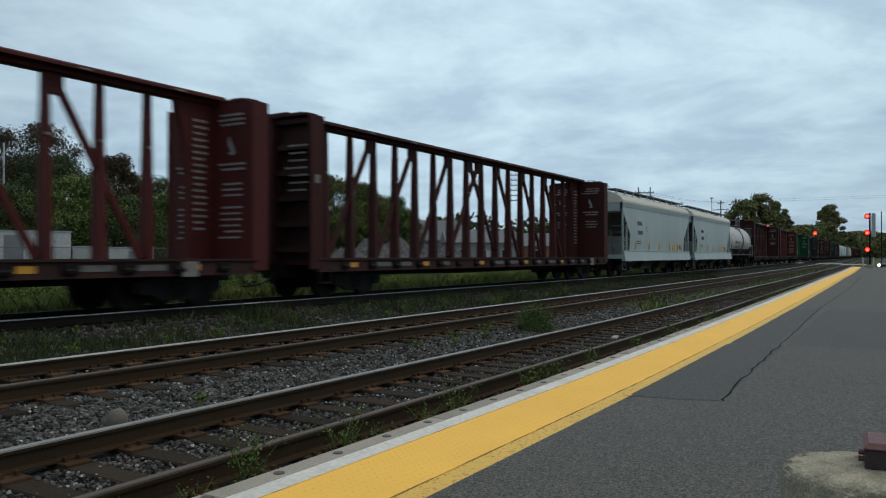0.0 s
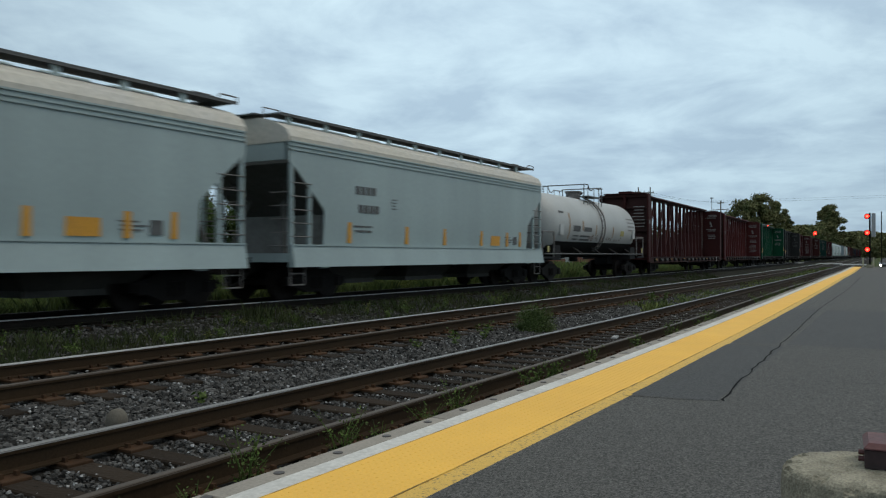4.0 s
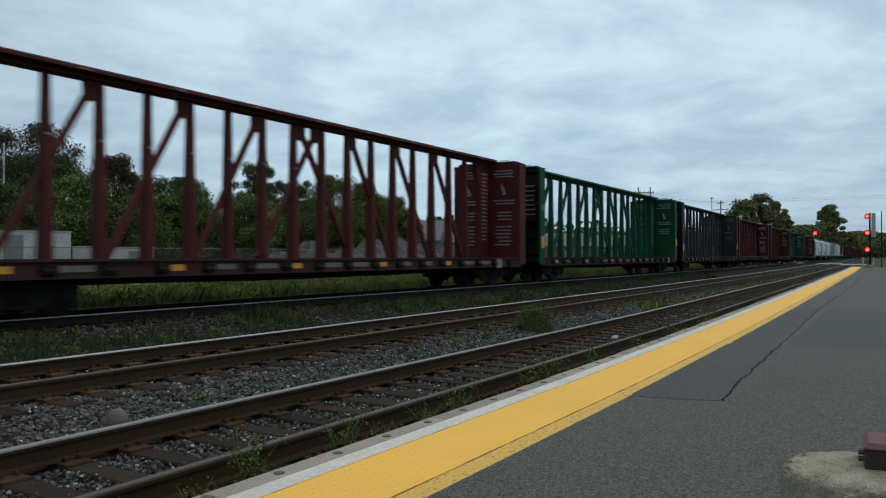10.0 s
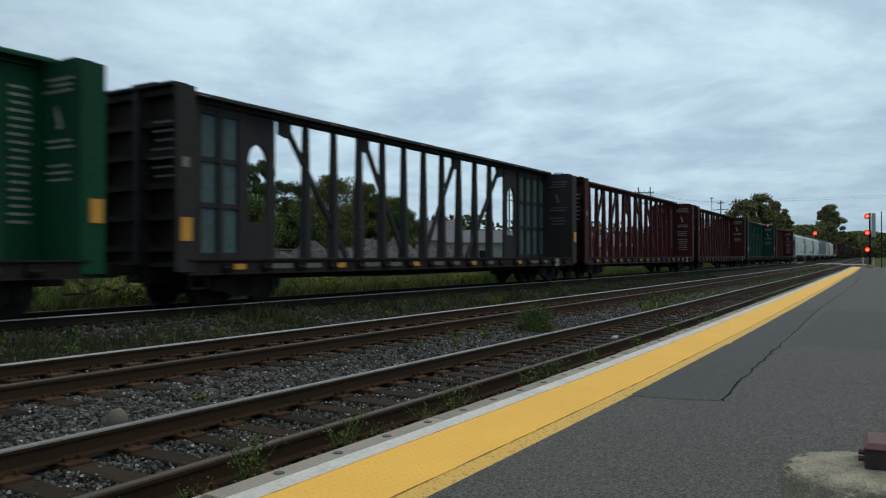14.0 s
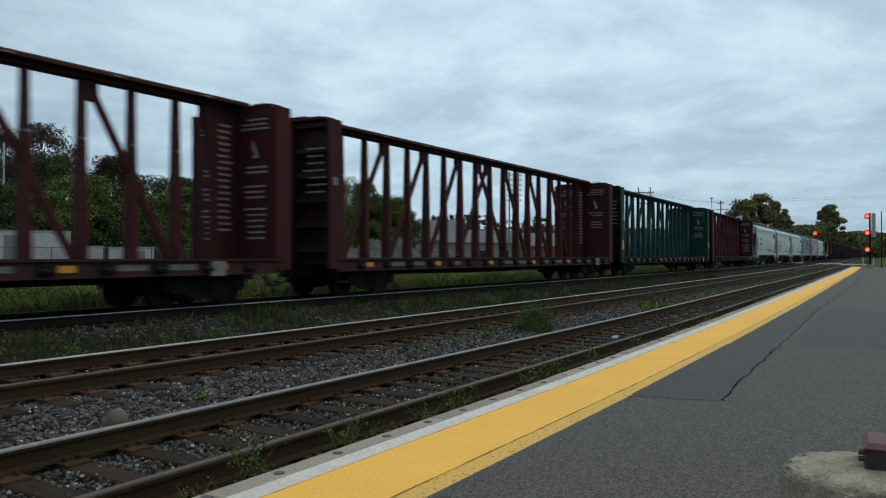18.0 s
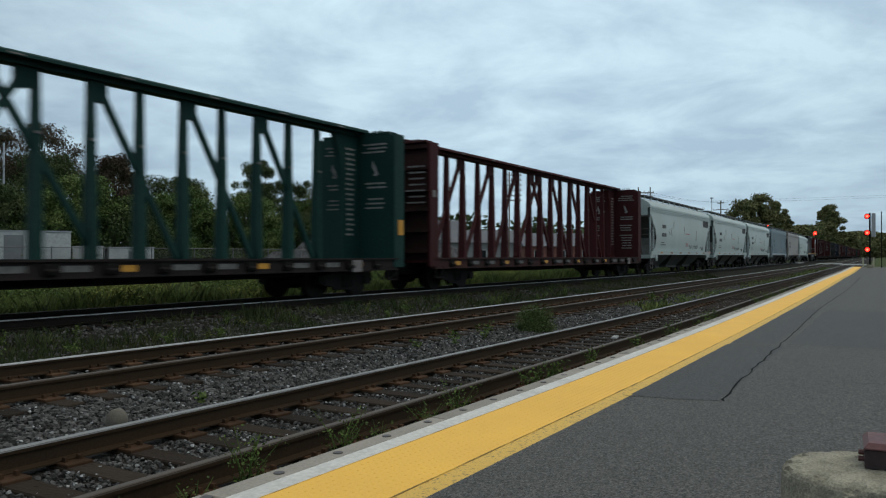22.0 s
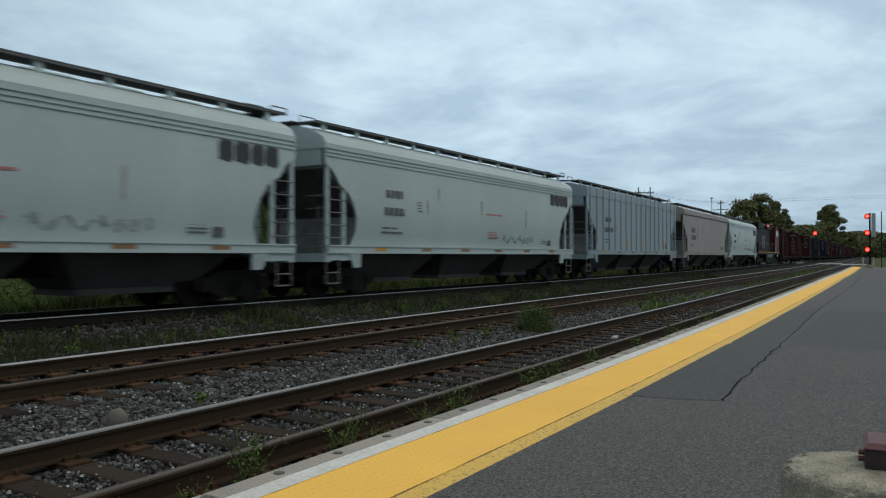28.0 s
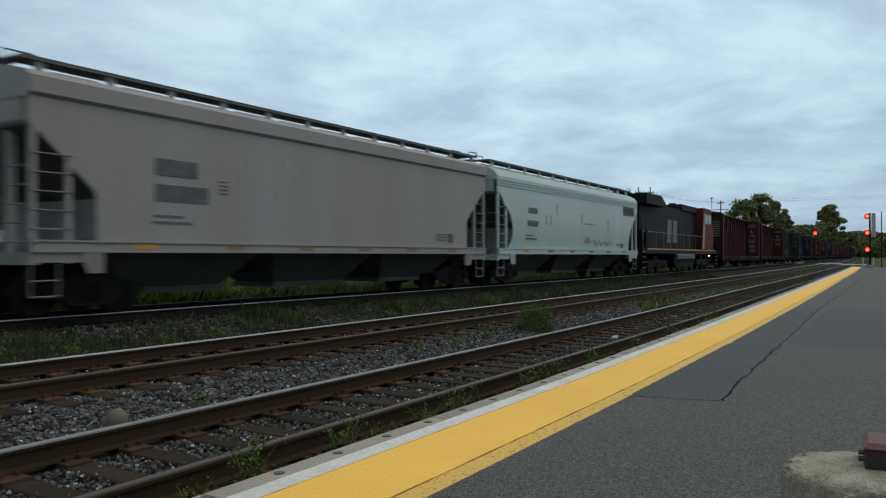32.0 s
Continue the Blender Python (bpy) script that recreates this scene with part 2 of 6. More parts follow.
M_PALE = surface("pale_worn_steel", (0.19, 0.18, 0.175), (0.075, 0.065, 0.062), 0.6, scale=6, fine=20, mix=0.9)
M_GRATE = surface("walkway_grating", (0.0900, 0.0930, 0.0945), (0.1350, 0.1350, 0.1350), 0.7, 0.3, scale=4, fine=30)
M_ORANGE = surface("orange_red_paint", (0.105, 0.0150, 0.0115), (0.062, 0.0120, 0.0100), 0.6, scale=1.5, fine=12, mix=0.6, spec=0.12)
M_GLASS = surface("dark_window", (0.012, 0.014, 0.017), rough=0.08, scale=2, bump=0.0, spec=0.6)
M_STEEL = surface("galvanised_steel", (0.33, 0.34, 0.35), (0.24, 0.25, 0.26), 0.45, 0.6, scale=4, fine=40)
M_WOODPOLE = surface("weathered_pole", (0.17, 0.15, 0.125), (0.10, 0.09, 0.075), 0.9, scale=2, fine=20, streak=(6, 6, 0.6))
M_SIDING = surface("white_siding", (0.3750, 0.3900, 0.3975), (0.3000, 0.3075, 0.3150), 0.6, scale=0.8, fine=8, mix=0.6)
M_GRAVEL = surface("grey_gravel", (0.088, 0.088, 0.092), (0.042, 0.042, 0.045), 0.95, scale=2.6, fine=11, mix=0.9, sharp=0.14, bump=1.0, distance=0.12, grain=0.45)
M_ROOF = surface("shingle_roof", (0.13, 0.135, 0.15), (0.09, 0.09, 0.10), 0.9, scale=1, fine=8)
M_BRICK = surface("red_brick_wall", (0.22, 0.09, 0.07), (0.15, 0.07, 0.055), 0.9, scale=2, fine=12)
M_SIGNAL_RED = glowing("red_signal_light", (1.0, 0.045, 0.022), 10.0)
M_HEADLIGHT = glowing("white_headlight", (1.0, 0.96, 0.85), 14.0)


# ---- building helpers ----
class Geo:
    """Collects the vertices and faces of one mesh."""

    def __init__(self):
        self.v, self.f = [], []

    def add(self, verts, faces):
        k = len(self.v)
        self.v += [tuple(p) for p in verts]
        self.f += [tuple(i + k for i in f) for f in faces]
        return self

    def box(self, x0, x1, y0, y1, z0, z1):
        return self.add([(x0, y0, z0), (x1, y0, z0), (x1, y1, z0), (x0, y1, z0), (x0, y0, z1), (x1, y0, z1), (x1, y1, z1), (x0, y1, z1)],
                        [(0, 3, 2, 1), (4, 5, 6, 7), (0, 1, 5, 4), (1, 2, 6, 5), (2, 3, 7, 6), (3, 0, 4, 7)])

    def slab(self, x0, x1, y0, y1, z0, z1, c=0.01):
        """A box whose upper edges are chamfered by c."""
        b = [(x0, y0), (x1, y0), (x1, y1), (x0, y1)]
        t = [(x0 + c, y0 + c), (x1 - c, y0 + c), (x1 - c, y1 - c), (x0 + c, y1 - c)]
        v = [(*p, z0) for p in b] + [(*p, z1 - c) for p in b] + [(*p, z1) for p in t]
        f = [(3, 2, 1, 0), (8, 9, 10, 11)]
        for r in (0, 4):
            f += [(r + i, r + (i + 1) % 4, r + 4 + (i + 1) % 4, r + 4 + i) for i in range(4)]
        return self.add(v, f)

    def prism(self, poly, y0, y1):
        """A polygon in x and z, drawn out along y."""
        n = len(poly)
        v = [(x, y0, z) for x, z in poly] + [(x, y1, z) for x, z in poly]
        f = [tuple(range(n)), tuple(range(2 * n - 1, n - 1, -1))]
        f += [(i, i + n, (i + 1) % n + n, (i + 1) % n) for i in range(n)]
        return self.add(v, f)

    def drawn(self, poly, x0, x1):
        """A polygon in y and z, drawn out along x."""
        return self.loft([[(x, y, z) for y, z in poly] for x in (x0, x1)])

    def loft(self, rings, caps=True):
        n = len(rings[0])
        v = [p for r in rings for p in r]
        f = [(k * n + i, k * n + (i + 1) % n, (k + 1) * n + (i + 1) % n, (k + 1) * n + i) for k in range(len(rings) - 1) for i in range(n)]
        if caps:
            f += [tuple(range(n - 1, -1, -1)), tuple(range((len(rings) - 1) * n, len(rings) * n))]
        return self.add(v, f)

    def tube(self, p0, p1, r, n=8, r1=None):
        p0, p1 = Vector(p0), Vector(p1)
        d = (p1 - p0).normalized()
        a = d.orthogonal().normalized()
        b = d.cross(a)
        ring = lambda p, q: [p + (a * math.cos(math.tau * i / n) + b * math.sin(math.tau * i / n)) * q for i in range(n)]
        return self.loft([ring(p0, r), ring(p1, r if r1 is None else r1)])

    def pipe(self, points, r, n=6):
        for a, b in zip(points, points[1:]):
            self.tube(a, b, r, n)
        return self

    def beam(self, p0, p1, w, d, w1=None, d1=None, side=(0, 1, 0)):
        """A bar of w by d; d is measured along side."""
        p0, p1, side = Vector(p0), Vector(p1), Vector(side)
        a = (p1 - p0).cross(side).normalized()
        w1, d1 = w if w1 is None else w1, d if d1 is None else d1
        ring = lambda p, q, s: [p + a * q / 2 * i + side * s / 2 * j for i, j in ((-1, -1), (1, -1), (1, 1), (-1, 1))]
        return self.loft([ring(p0, w, d), ring(p1, w1, d1)])

    def mesh(self, name, material, smooth=False):
        me = bpy.data.meshes.new(name)
        me.from_pydata(self.v, [], self.f)
        me.materials.append(material)
        if smooth:
            me.shade_smooth()
        me.update()
        return me


def part(name, geo, material, parent, label="", smooth=False):
    data = geo.mesh(name, material, smooth) if isinstance(geo, Geo) else geo
    ob = new(name, data)
    ob.parent = parent
    if label:
        ob["label"] = label
    return ob


def thing(name, label, category, m=None, group="", kind=""):
    ob = new(name)
    ob.empty_display_size = 0.2
    if m is not None:
        ob.matrix_basis = m
    return tagged(ob, label, category, group, kind)


def solid(name, geo, material, label, category, m=None, group="", kind="", smooth=False):
    ob = new(name, geo.mesh(name, material, smooth))
    if m is not None:
        ob.matrix_basis = m
    return tagged(ob, label, category, group, kind)


def array_mesh(name, verts, faces, material, smooth=False):
    """A mesh from numpy arrays whose faces all have the same number of corners."""
    me = bpy.data.meshes.new(name)
    nv, (nf, k) = len(verts), faces.shape
    me.vertices.add(nv)
    me.vertices.foreach_set("co", np.asarray(verts, np.float32).ravel())
    me.loops.add(nf * k)
    me.loops.foreach_set("vertex_index", np.asarray(faces, np.int32).ravel())
    me.polygons.add(nf)
    me.polygons.foreach_set("loop_start", np.arange(0, nf * k, k, dtype=np.int32))
    me.materials.append(material)
    me.update(calc_edges=True)
    if smooth:
        me.shade_smooth()
    else:
        me.shade_flat()
    return me


def near_drift(s):
    """How far the near track swings away from the common line."""
    f = min(max((s - 14.0) / 26.0, 0.0), 1.0)
    return 0.30 * f * f * (3 - 2 * f)


def plat_drift(s):
    """How far the platform edge follows that swing."""
    return float(np.interp(s, [8.0, 14.0, 30.0, 46.0, 92.0], [0.0, 0.05, 0.25, 0.42, 0.62]))


def plat_rise(s):
    return float(np.interp(s, [8.0, 30.0, 46.0], [0.0, 0.07, 0.11]))


def on_platform(s, y, z=0.0):
    return along(s, y + plat_drift(s), z + plat_rise(s))


def strip(profile, s0, s1, step=2.0, drift=None, rise=None):
    """A profile in y and z drawn out along the track line."""
    g = Geo()
    n = max(2, int((s1 - s0) / step) + 1)
    rings = []
    for i in range(n):
        s = s0 + (s1 - s0) * i / (n - 1)
        rings.append([along(s, y + (drift(s) if drift else 0.0), z + (rise(s) if rise else 0.0)) for y, z in profile])
    return g.loft(rings)


def sheet(name, ys, zs, s_list, material, uneven=0.0, drift=None):
    """An open ground sheet along the track line."""
    v, f, n = [], [], len(ys)
    for s in s_list:
        for y, z in zip(ys, zs):
            p = along(s, y + (drift(s) if drift else 0.0), z)
            if uneven:
                p.z += uneven * (noise.noise(p * 0.9) + 0.5 * noise.noise(p * 3.1))
            v.append(p)
    for i in range(len(s_list) - 1):
        for j in range(n - 1):
            f.append((i * n + j, (i + 1) * n + j, (i + 1) * n + j + 1, i * n + j + 1))
    g = Geo()
    g.v, g.f = v, f
    return g
M_FAINT = surface("faded_lettering", (0.1600, 0.1525, 0.1500), (0.0600, 0.0500, 0.0500), 0.7, scale=5, fine=25, mix=0.9)
M_RAIL_RUST = surface("rusty_running_surface", (0.075, 0.058, 0.045), (0.045, 0.034, 0.027), 0.6, 0.25, scale=2, fine=60, bump=0.05)
M_RAIL_BLACK = surface("blackened_rail_steel", (0.016, 0.013, 0.010), (0.009, 0.008, 0.007), 0.75, 0.1, scale=3, fine=50, spec=0.1)
M_JOINT = surface("dirty_joint", (0.22, 0.145, 0.04), (0.58, 0.35, 0.062), 0.85, scale=3.5, fine=40, mix=1.0, sharp=0.10)
M_AMBER = surface("faded_amber_strip", (0.24, 0.125, 0.05), (0.15, 0.09, 0.05), 0.6, scale=5, fine=25, mix=0.7)
M_PLATE_PALE = surface("worn_label_plate", (0.14, 0.14, 0.135), (0.05, 0.048, 0.046), 0.65, scale=7, fine=22, mix=0.9)
M_SILL = surface("grimy_sill_paint", (0.020, 0.0145, 0.0135), (0.012, 0.0105, 0.010), 0.7, scale=1.2, fine=14, mix=0.9, streak=(1, 1, 0.25), spec=0.12)
M_FENCE = surface("dull_galvanised_wire", (0.13, 0.135, 0.14), (0.09, 0.09, 0.095), 0.6, 0.4, scale=4, fine=40)
M_SILL_RED = surface("grimy_red_sill_paint", (0.046, 0.0175, 0.0160), (0.022, 0.0150, 0.0140), 0.7, scale=1.2, fine=14, mix=0.9, streak=(1, 1, 0.25), spec=0.12)
M_SIGNAL_HALO = glowing("red_lens_rim", (1.0, 0.012, 0.008), 5.0)

# ---- ground, tracks and platform ----
S_GROUND = [-700, -500, -400, -300, -200, -120] + [-60 + 6 * i for i in range(10)] + [0.6 * i for i in range(70)] + [42 + 3 * i for i in range(40)] + [165 + 25 * i for i in range(12)] + [500, 700, 1000, 1600]
G_Y = [-700, -60, -8, 3.3, 3.9, 6.3, 7.1, 10.1, 10.9, 11.7, 12.6, 13.2, 15.9, 17.2, 19, 23, 30, 42, 70, 120, 300, 900]
G_Z = [-0.5, -0.4, -0.4, -0.42, -0.36, -0.32, -0.26, -0.20, -0.20, -0.22, -0.1, -0.02, -0.02, -0.25, -0.32, -0.3, -0.1, 0.0, 0.0, 0.0, 0.0, 0.0]
ground = solid("ground", sheet("ground", G_Y, G_Z, S_GROUND, M_FIELD, 0.05), M_FIELD, "rough weedy grass ground beyond the tracks", "ground", kind="structure", smooth=True)

BALLAST_Y = [3.42, 3.9, 4.3, 5.7, 6.25, 6.8, 7.3, 7.9, 9.3, 9.9, 10.4, 11.1]
BALLAST_Z = [-0.27, -0.25, -0.235, -0.235, -0.20, -0.16, -0.115, -0.11, -0.11, -0.10, -0.14, -0.20]
S_BALLAST = [-440, -380, -320, -260, -200, -140, -100] + [-62 + 6 * i for i in range(9)] + [-8 + 0.4 * i for i in range(150)] + [52 + 3 * i for i in range(60)] + [240, 300, 400, 600, 880]
ballast = solid("ballast_bed", sheet("ballast_bed", BALLAST_Y, BALLAST_Z, S_BALLAST, M_BALLAST, 0.03), M_BALLAST,
                "dark grey crushed stone ballast under the tracks", "ballast", kind="structure", smooth=True)
far_bed = solid("ballast_bed", sheet("ballast_bed", [12.0, 12.9, 13.3, 14.0, 15.1, 15.8, 16.2, 17.2], [-0.18, -0.0, 0.045, 0.05, 0.05, 0.045, 0.0, -0.25], S_BALLAST, M_SOIL, 0.05, far_drift),
                M_SOIL, "dirty ballast grown over with weeds", "ballast", kind="structure", smooth=True)

RAIL = [(-0.07, -0.178), (0.07, -0.178), (0.07, -0.166), (0.012, -0.15), (0.01, -0.05), (0.034, -0.042), (0.036, -0.008), (0.028, -0.003),
        (-0.028, -0.003), (-0.036, -0.008), (-0.034, -0.042), (-0.01, -0.05), (-0.012, -0.15), (-0.07, -0.166)]
TIE = Geo().slab(-0.115, 0.115, -1.3, 1.3, -0.18, 0.0, 0.012).mesh("tie", M_TIE)
PLATE = Geo().slab(-0.11, 0.11, -0.22, 0.22, 0.0, 0.024, 0.006)
for px in (-0.06, 0.06):
    for py in (-0.11, 0.11):
        PLATE.box(px - 0.014, px + 0.014, py - 0.022, py + 0.022, 0.02, 0.06)
PLATE = PLATE.mesh("tie_plate", M_PLATE)


def track(name, label, y, z, s_tie, tops, plates_to, drift=None, back=-60, steel=None):
    t = thing(name, label, "railway track", kind="structure")
    for side, top in zip((-1, 1), tops):
        yr = y + side * GAUGE
        rail = part("rail", strip([(yr + a, z + b) for a, b in RAIL], back, 860, 2.0, drift), steel or M_RAIL, t)
        part("running_surface", strip([(yr - 0.0375, z - 0.016), (yr + 0.0375, z - 0.016), (yr + 0.034, z - 0.004), (yr + 0.026, z), (yr - 0.026, z), (yr - 0.034, z - 0.004)], back, 860, 2.0, drift), top, rail)
    rnd = random.Random(int(y * 100))
    s = s_tie[0]
    while s < s_tie[1]:
        tie = part("tie", TIE, None, t)
        tie.matrix_basis = at_track(s + rnd.uniform(-0.03, 0.03), y + (drift(s) if drift else 0.0) + rnd.uniform(-0.05, 0.05), z - 0.198, rnd.uniform(-0.8, 0.8))
        if s < plates_to:
            for side in (-1, 1):
                pl = part("tie_plate", PLATE, None, tie)
                pl.location = (0, side * GAUGE, 0)
        s += 0.55
    return t


track("track_near", "railway track with rusty plates beside the platform", Y_NEAR, 0.0, (1.0, 75.0), (M_RAIL_RUST, M_RAIL_DULL), 28, near_drift)
track("track_middle", "railway track with polished rails in grey ballast", Y_MID, Z_MID, (1.5, 70.0), (M_RAIL_RUST, M_RAIL_TOP), 30)
track("track_far", "weed-grown railway track that the train runs on", Y_FAR, Z_FAR, (3.0, 60.0), (M_RAIL_TOP, M_RAIL_RUST), 0, far_drift, back=-420, steel=M_RAIL_BLACK)

# platform: asphalt deck, yellow strip, white line and concrete coping
PLAT_S0, PLAT_S1 = -14.0, 97.0
platform = thing("platform", "low asphalt station platform with a painted edge", "platform", kind="structure")
part("asphalt_deck", strip([(-9.0, -0.4), (2.32, -0.4), (2.32, Z_PLAT), (-9.0, Z_PLAT + 0.10)], PLAT_S0, PLAT_S1, 2.0, plat_drift, plat_rise), M_ASPHALT, platform, "grey worn asphalt deck")
part("warning_strip", strip([(2.48, -0.3), (3.10, -0.3), (3.10, Z_PLAT + 0.002), (2.48, Z_PLAT + 0.002)], PLAT_S0, PLAT_S1, 2.0, plat_drift, plat_rise), M_YELLOW, platform, "bright yellow tactile warning strip")
part("worn_strip", strip([(2.32, -0.3), (2.48, -0.3), (2.48, Z_PLAT - 0.001), (2.32, Z_PLAT - 0.001)], PLAT_S0, PLAT_S1, 2.0, plat_drift, plat_rise), M_WORN, platform, "worn yellow paint beside the tactile strip")
part("white_line", strip([(3.10, -0.3), (3.27, -0.3), (3.27, Z_PLAT), (3.10, Z_PLAT)], PLAT_S0, PLAT_S1, 2.0, plat_drift, plat_rise), M_WHITE_LINE, platform, "faded white painted line")
part("joint_line", strip([(2.476, -0.3), (2.485, -0.3), (2.485, Z_PLAT + 0.004), (2.476, Z_PLAT + 0.004)], PLAT_S0, PLAT_S1, 2.0, plat_drift, plat_rise), M_JOINT, platform, "dirty joint beside the tactile strip")
part("joint_line", strip([(3.096, -0.3), (3.104, -0.3), (3.104, Z_PLAT + 0.004), (3.096, Z_PLAT + 0.004)], PLAT_S0, PLAT_S1, 2.0, plat_drift, plat_rise), M_JOINT, platform, "dirty joint between yellow and white paint")

# ---- rolling stock: x runs along the car, the side with -y faces the platform, z = 0 is the rail top ----
def wheel_geo():
    g = Geo()
    for side in (-1, 1):
        y0 = side * 0.69
        prof = [(0.0, 0.09), (0.10, 0.09), (0.12, 0.045), (0.36, 0.045), (0.40, 0.07), (0.457, 0.065)]
        n = 20
        for flip in (-1, 1):
            rings = []
            for r, w in prof:
                rings.append([(r * math.cos(math.tau * i / n), y0 + flip * w, r * math.sin(math.tau * i / n)) for i in range(n)])
            g.loft(rings, caps=False)
        g.tube((0, y0 - 0.066, 0), (0, y0 + 0.066, 0), 0.457, n)
        g.tube((0, y0 - side * 0.085, 0), (0, y0 - side * 0.055, 0), 0.485, n)
    g.tube((0, -1.0, 0), (0, 1.0, 0), 0.085, 10)
    return g


WHEELS = wheel_geo().mesh("wheelset", M_WHEEL)


def truck_geo():
    g = Geo()
    for side in (-1, 1):
        y0, y1 = sorted((side * 0.98, side * 1.12))
        g.prism([(-1.15, 0.40), (-1.15, 0.58), (-0.72, 0.66), (-0.42, 0.80), (0.42, 0.80), (0.72, 0.66), (1.15, 0.58), (1.15, 0.40), (0.75, 0.36), (0.42, 0.20), (-0.42, 0.20), (-0.75, 0.36)], y0, y1)
        for x in (-0.89, 0.89):
            g.box(x - 0.13, x + 0.13, side * 1.05 - 0.13, side * 1.05 + 0.13, 0.34, 0.57)
        for x in (-0.15, 0.0, 0.15):
            g.tube((x, side * 1.14, 0.30), (x, side * 1.14, 0.60), 0.055, 8)
    g.box(-0.2, 0.2, -1.05, 1.05, 0.5, 0.74)
    for x in (-0.45, 0.45):
        g.box(x - 0.06, x + 0.06, -0.85, 0.85, 0.36, 0.46)
    return g


TRUCK = truck_geo().mesh("truck", M_GRIME)


def add_trucks(car, centre):
    for x in (-centre, centre):
        tr = part("truck", TRUCK, None, car, "dark grimy cast-steel truck")
        tr.location = (x, 0, 0)
        for k in (-0.89, 0.89):
            w = part("wheelset", WHEELS, None, tr)
            w.location = (k, 0, 0.457)


def add_couplers(car, end):
    for side in (-1, 1):
        g = Geo().box(*sorted((side * (end - 0.65), side * (end + 0.42))), -0.11, 0.11, 0.72, 0.95)
        g.box(*sorted((side * (end + 0.25), side * (end + 0.58))), -0.16, 0.12, 0.68, 0.99)
        part("coupler", g, M_GRIME, car)
        h = Geo().pipe([(side * (end - 0.1), -0.3, 0.72), (side * (end + 0.2), -0.32, 0.5), (side * (end + 0.42), -0.26, 0.40), (side * (end + 0.62), -0.22, 0.5)], 0.025)
        part("air_hose", h, M_BLACK, car)


def lines(car, x0, x1, z0, z1, n, y, mat, seed=0, name="lettering", on="side", gap=0.45, seg=0.0):
    """A block of lettering that cannot be read, as n plain bars of uneven length."""
    rnd = random.Random(seed)
    g = Geo()
    h = (z1 - z0) / n
    for i in range(n):
        za, zb = z0 + h * (i + gap / 2), z0 + h * (i + 1 - gap / 2)
        a = x0 + (x1 - x0) * rnd.uniform(0, 0.12)
        end = x1 - (x1 - x0) * rnd.uniform(0, 0.25)
        while a < end - 0.02:
            b = min(end, a + (seg or (x1 - x0) * rnd.uniform(0.18, 0.5)))
            if on == "side":
                g.box(a, b, y - 0.004, y + 0.02, za, zb)
            else:
                g.box(y - 0.02, y + 0.004, a, b, za, zb)
            a = b + (seg * 0.3 or max(0.03, (x1 - x0) * 0.04))
    return tagged(part(name, g, mat, car), kind="stuff")


def leaf_mark(car, x, y, z, s, mat, on="end"):
    """The company's mark as a plain slanting shape."""
    poly = [(-0.05, -0.5), (0.22, -0.42), (0.02, -0.3), (0.25, 0.1), (0.2, 0.5), (-0.02, 0.12), (-0.22, -0.36)]
    g = Geo()
    if on == "end":
        n = len(poly)
        v = [(x - 0.012, y + a * s, z + b * s) for a, b in poly] + [(x + 0.004, y + a * s, z + b * s) for a, b in poly]
        g.add(v, [tuple(range(n)), tuple(range(2 * n - 1, n - 1, -1))] + [(i, i + n, (i + 1) % n + n, (i + 1) % n) for i in range(n)])
    else:
        g.prism([(x + a * s, z + b * s) for a, b in poly], y - 0.012, y + 0.004)
    return part("company_mark", g, mat, car)


CB, CB_TOP, CB_DECK = 10.85, 4.94, 1.0
BAY = 1.185


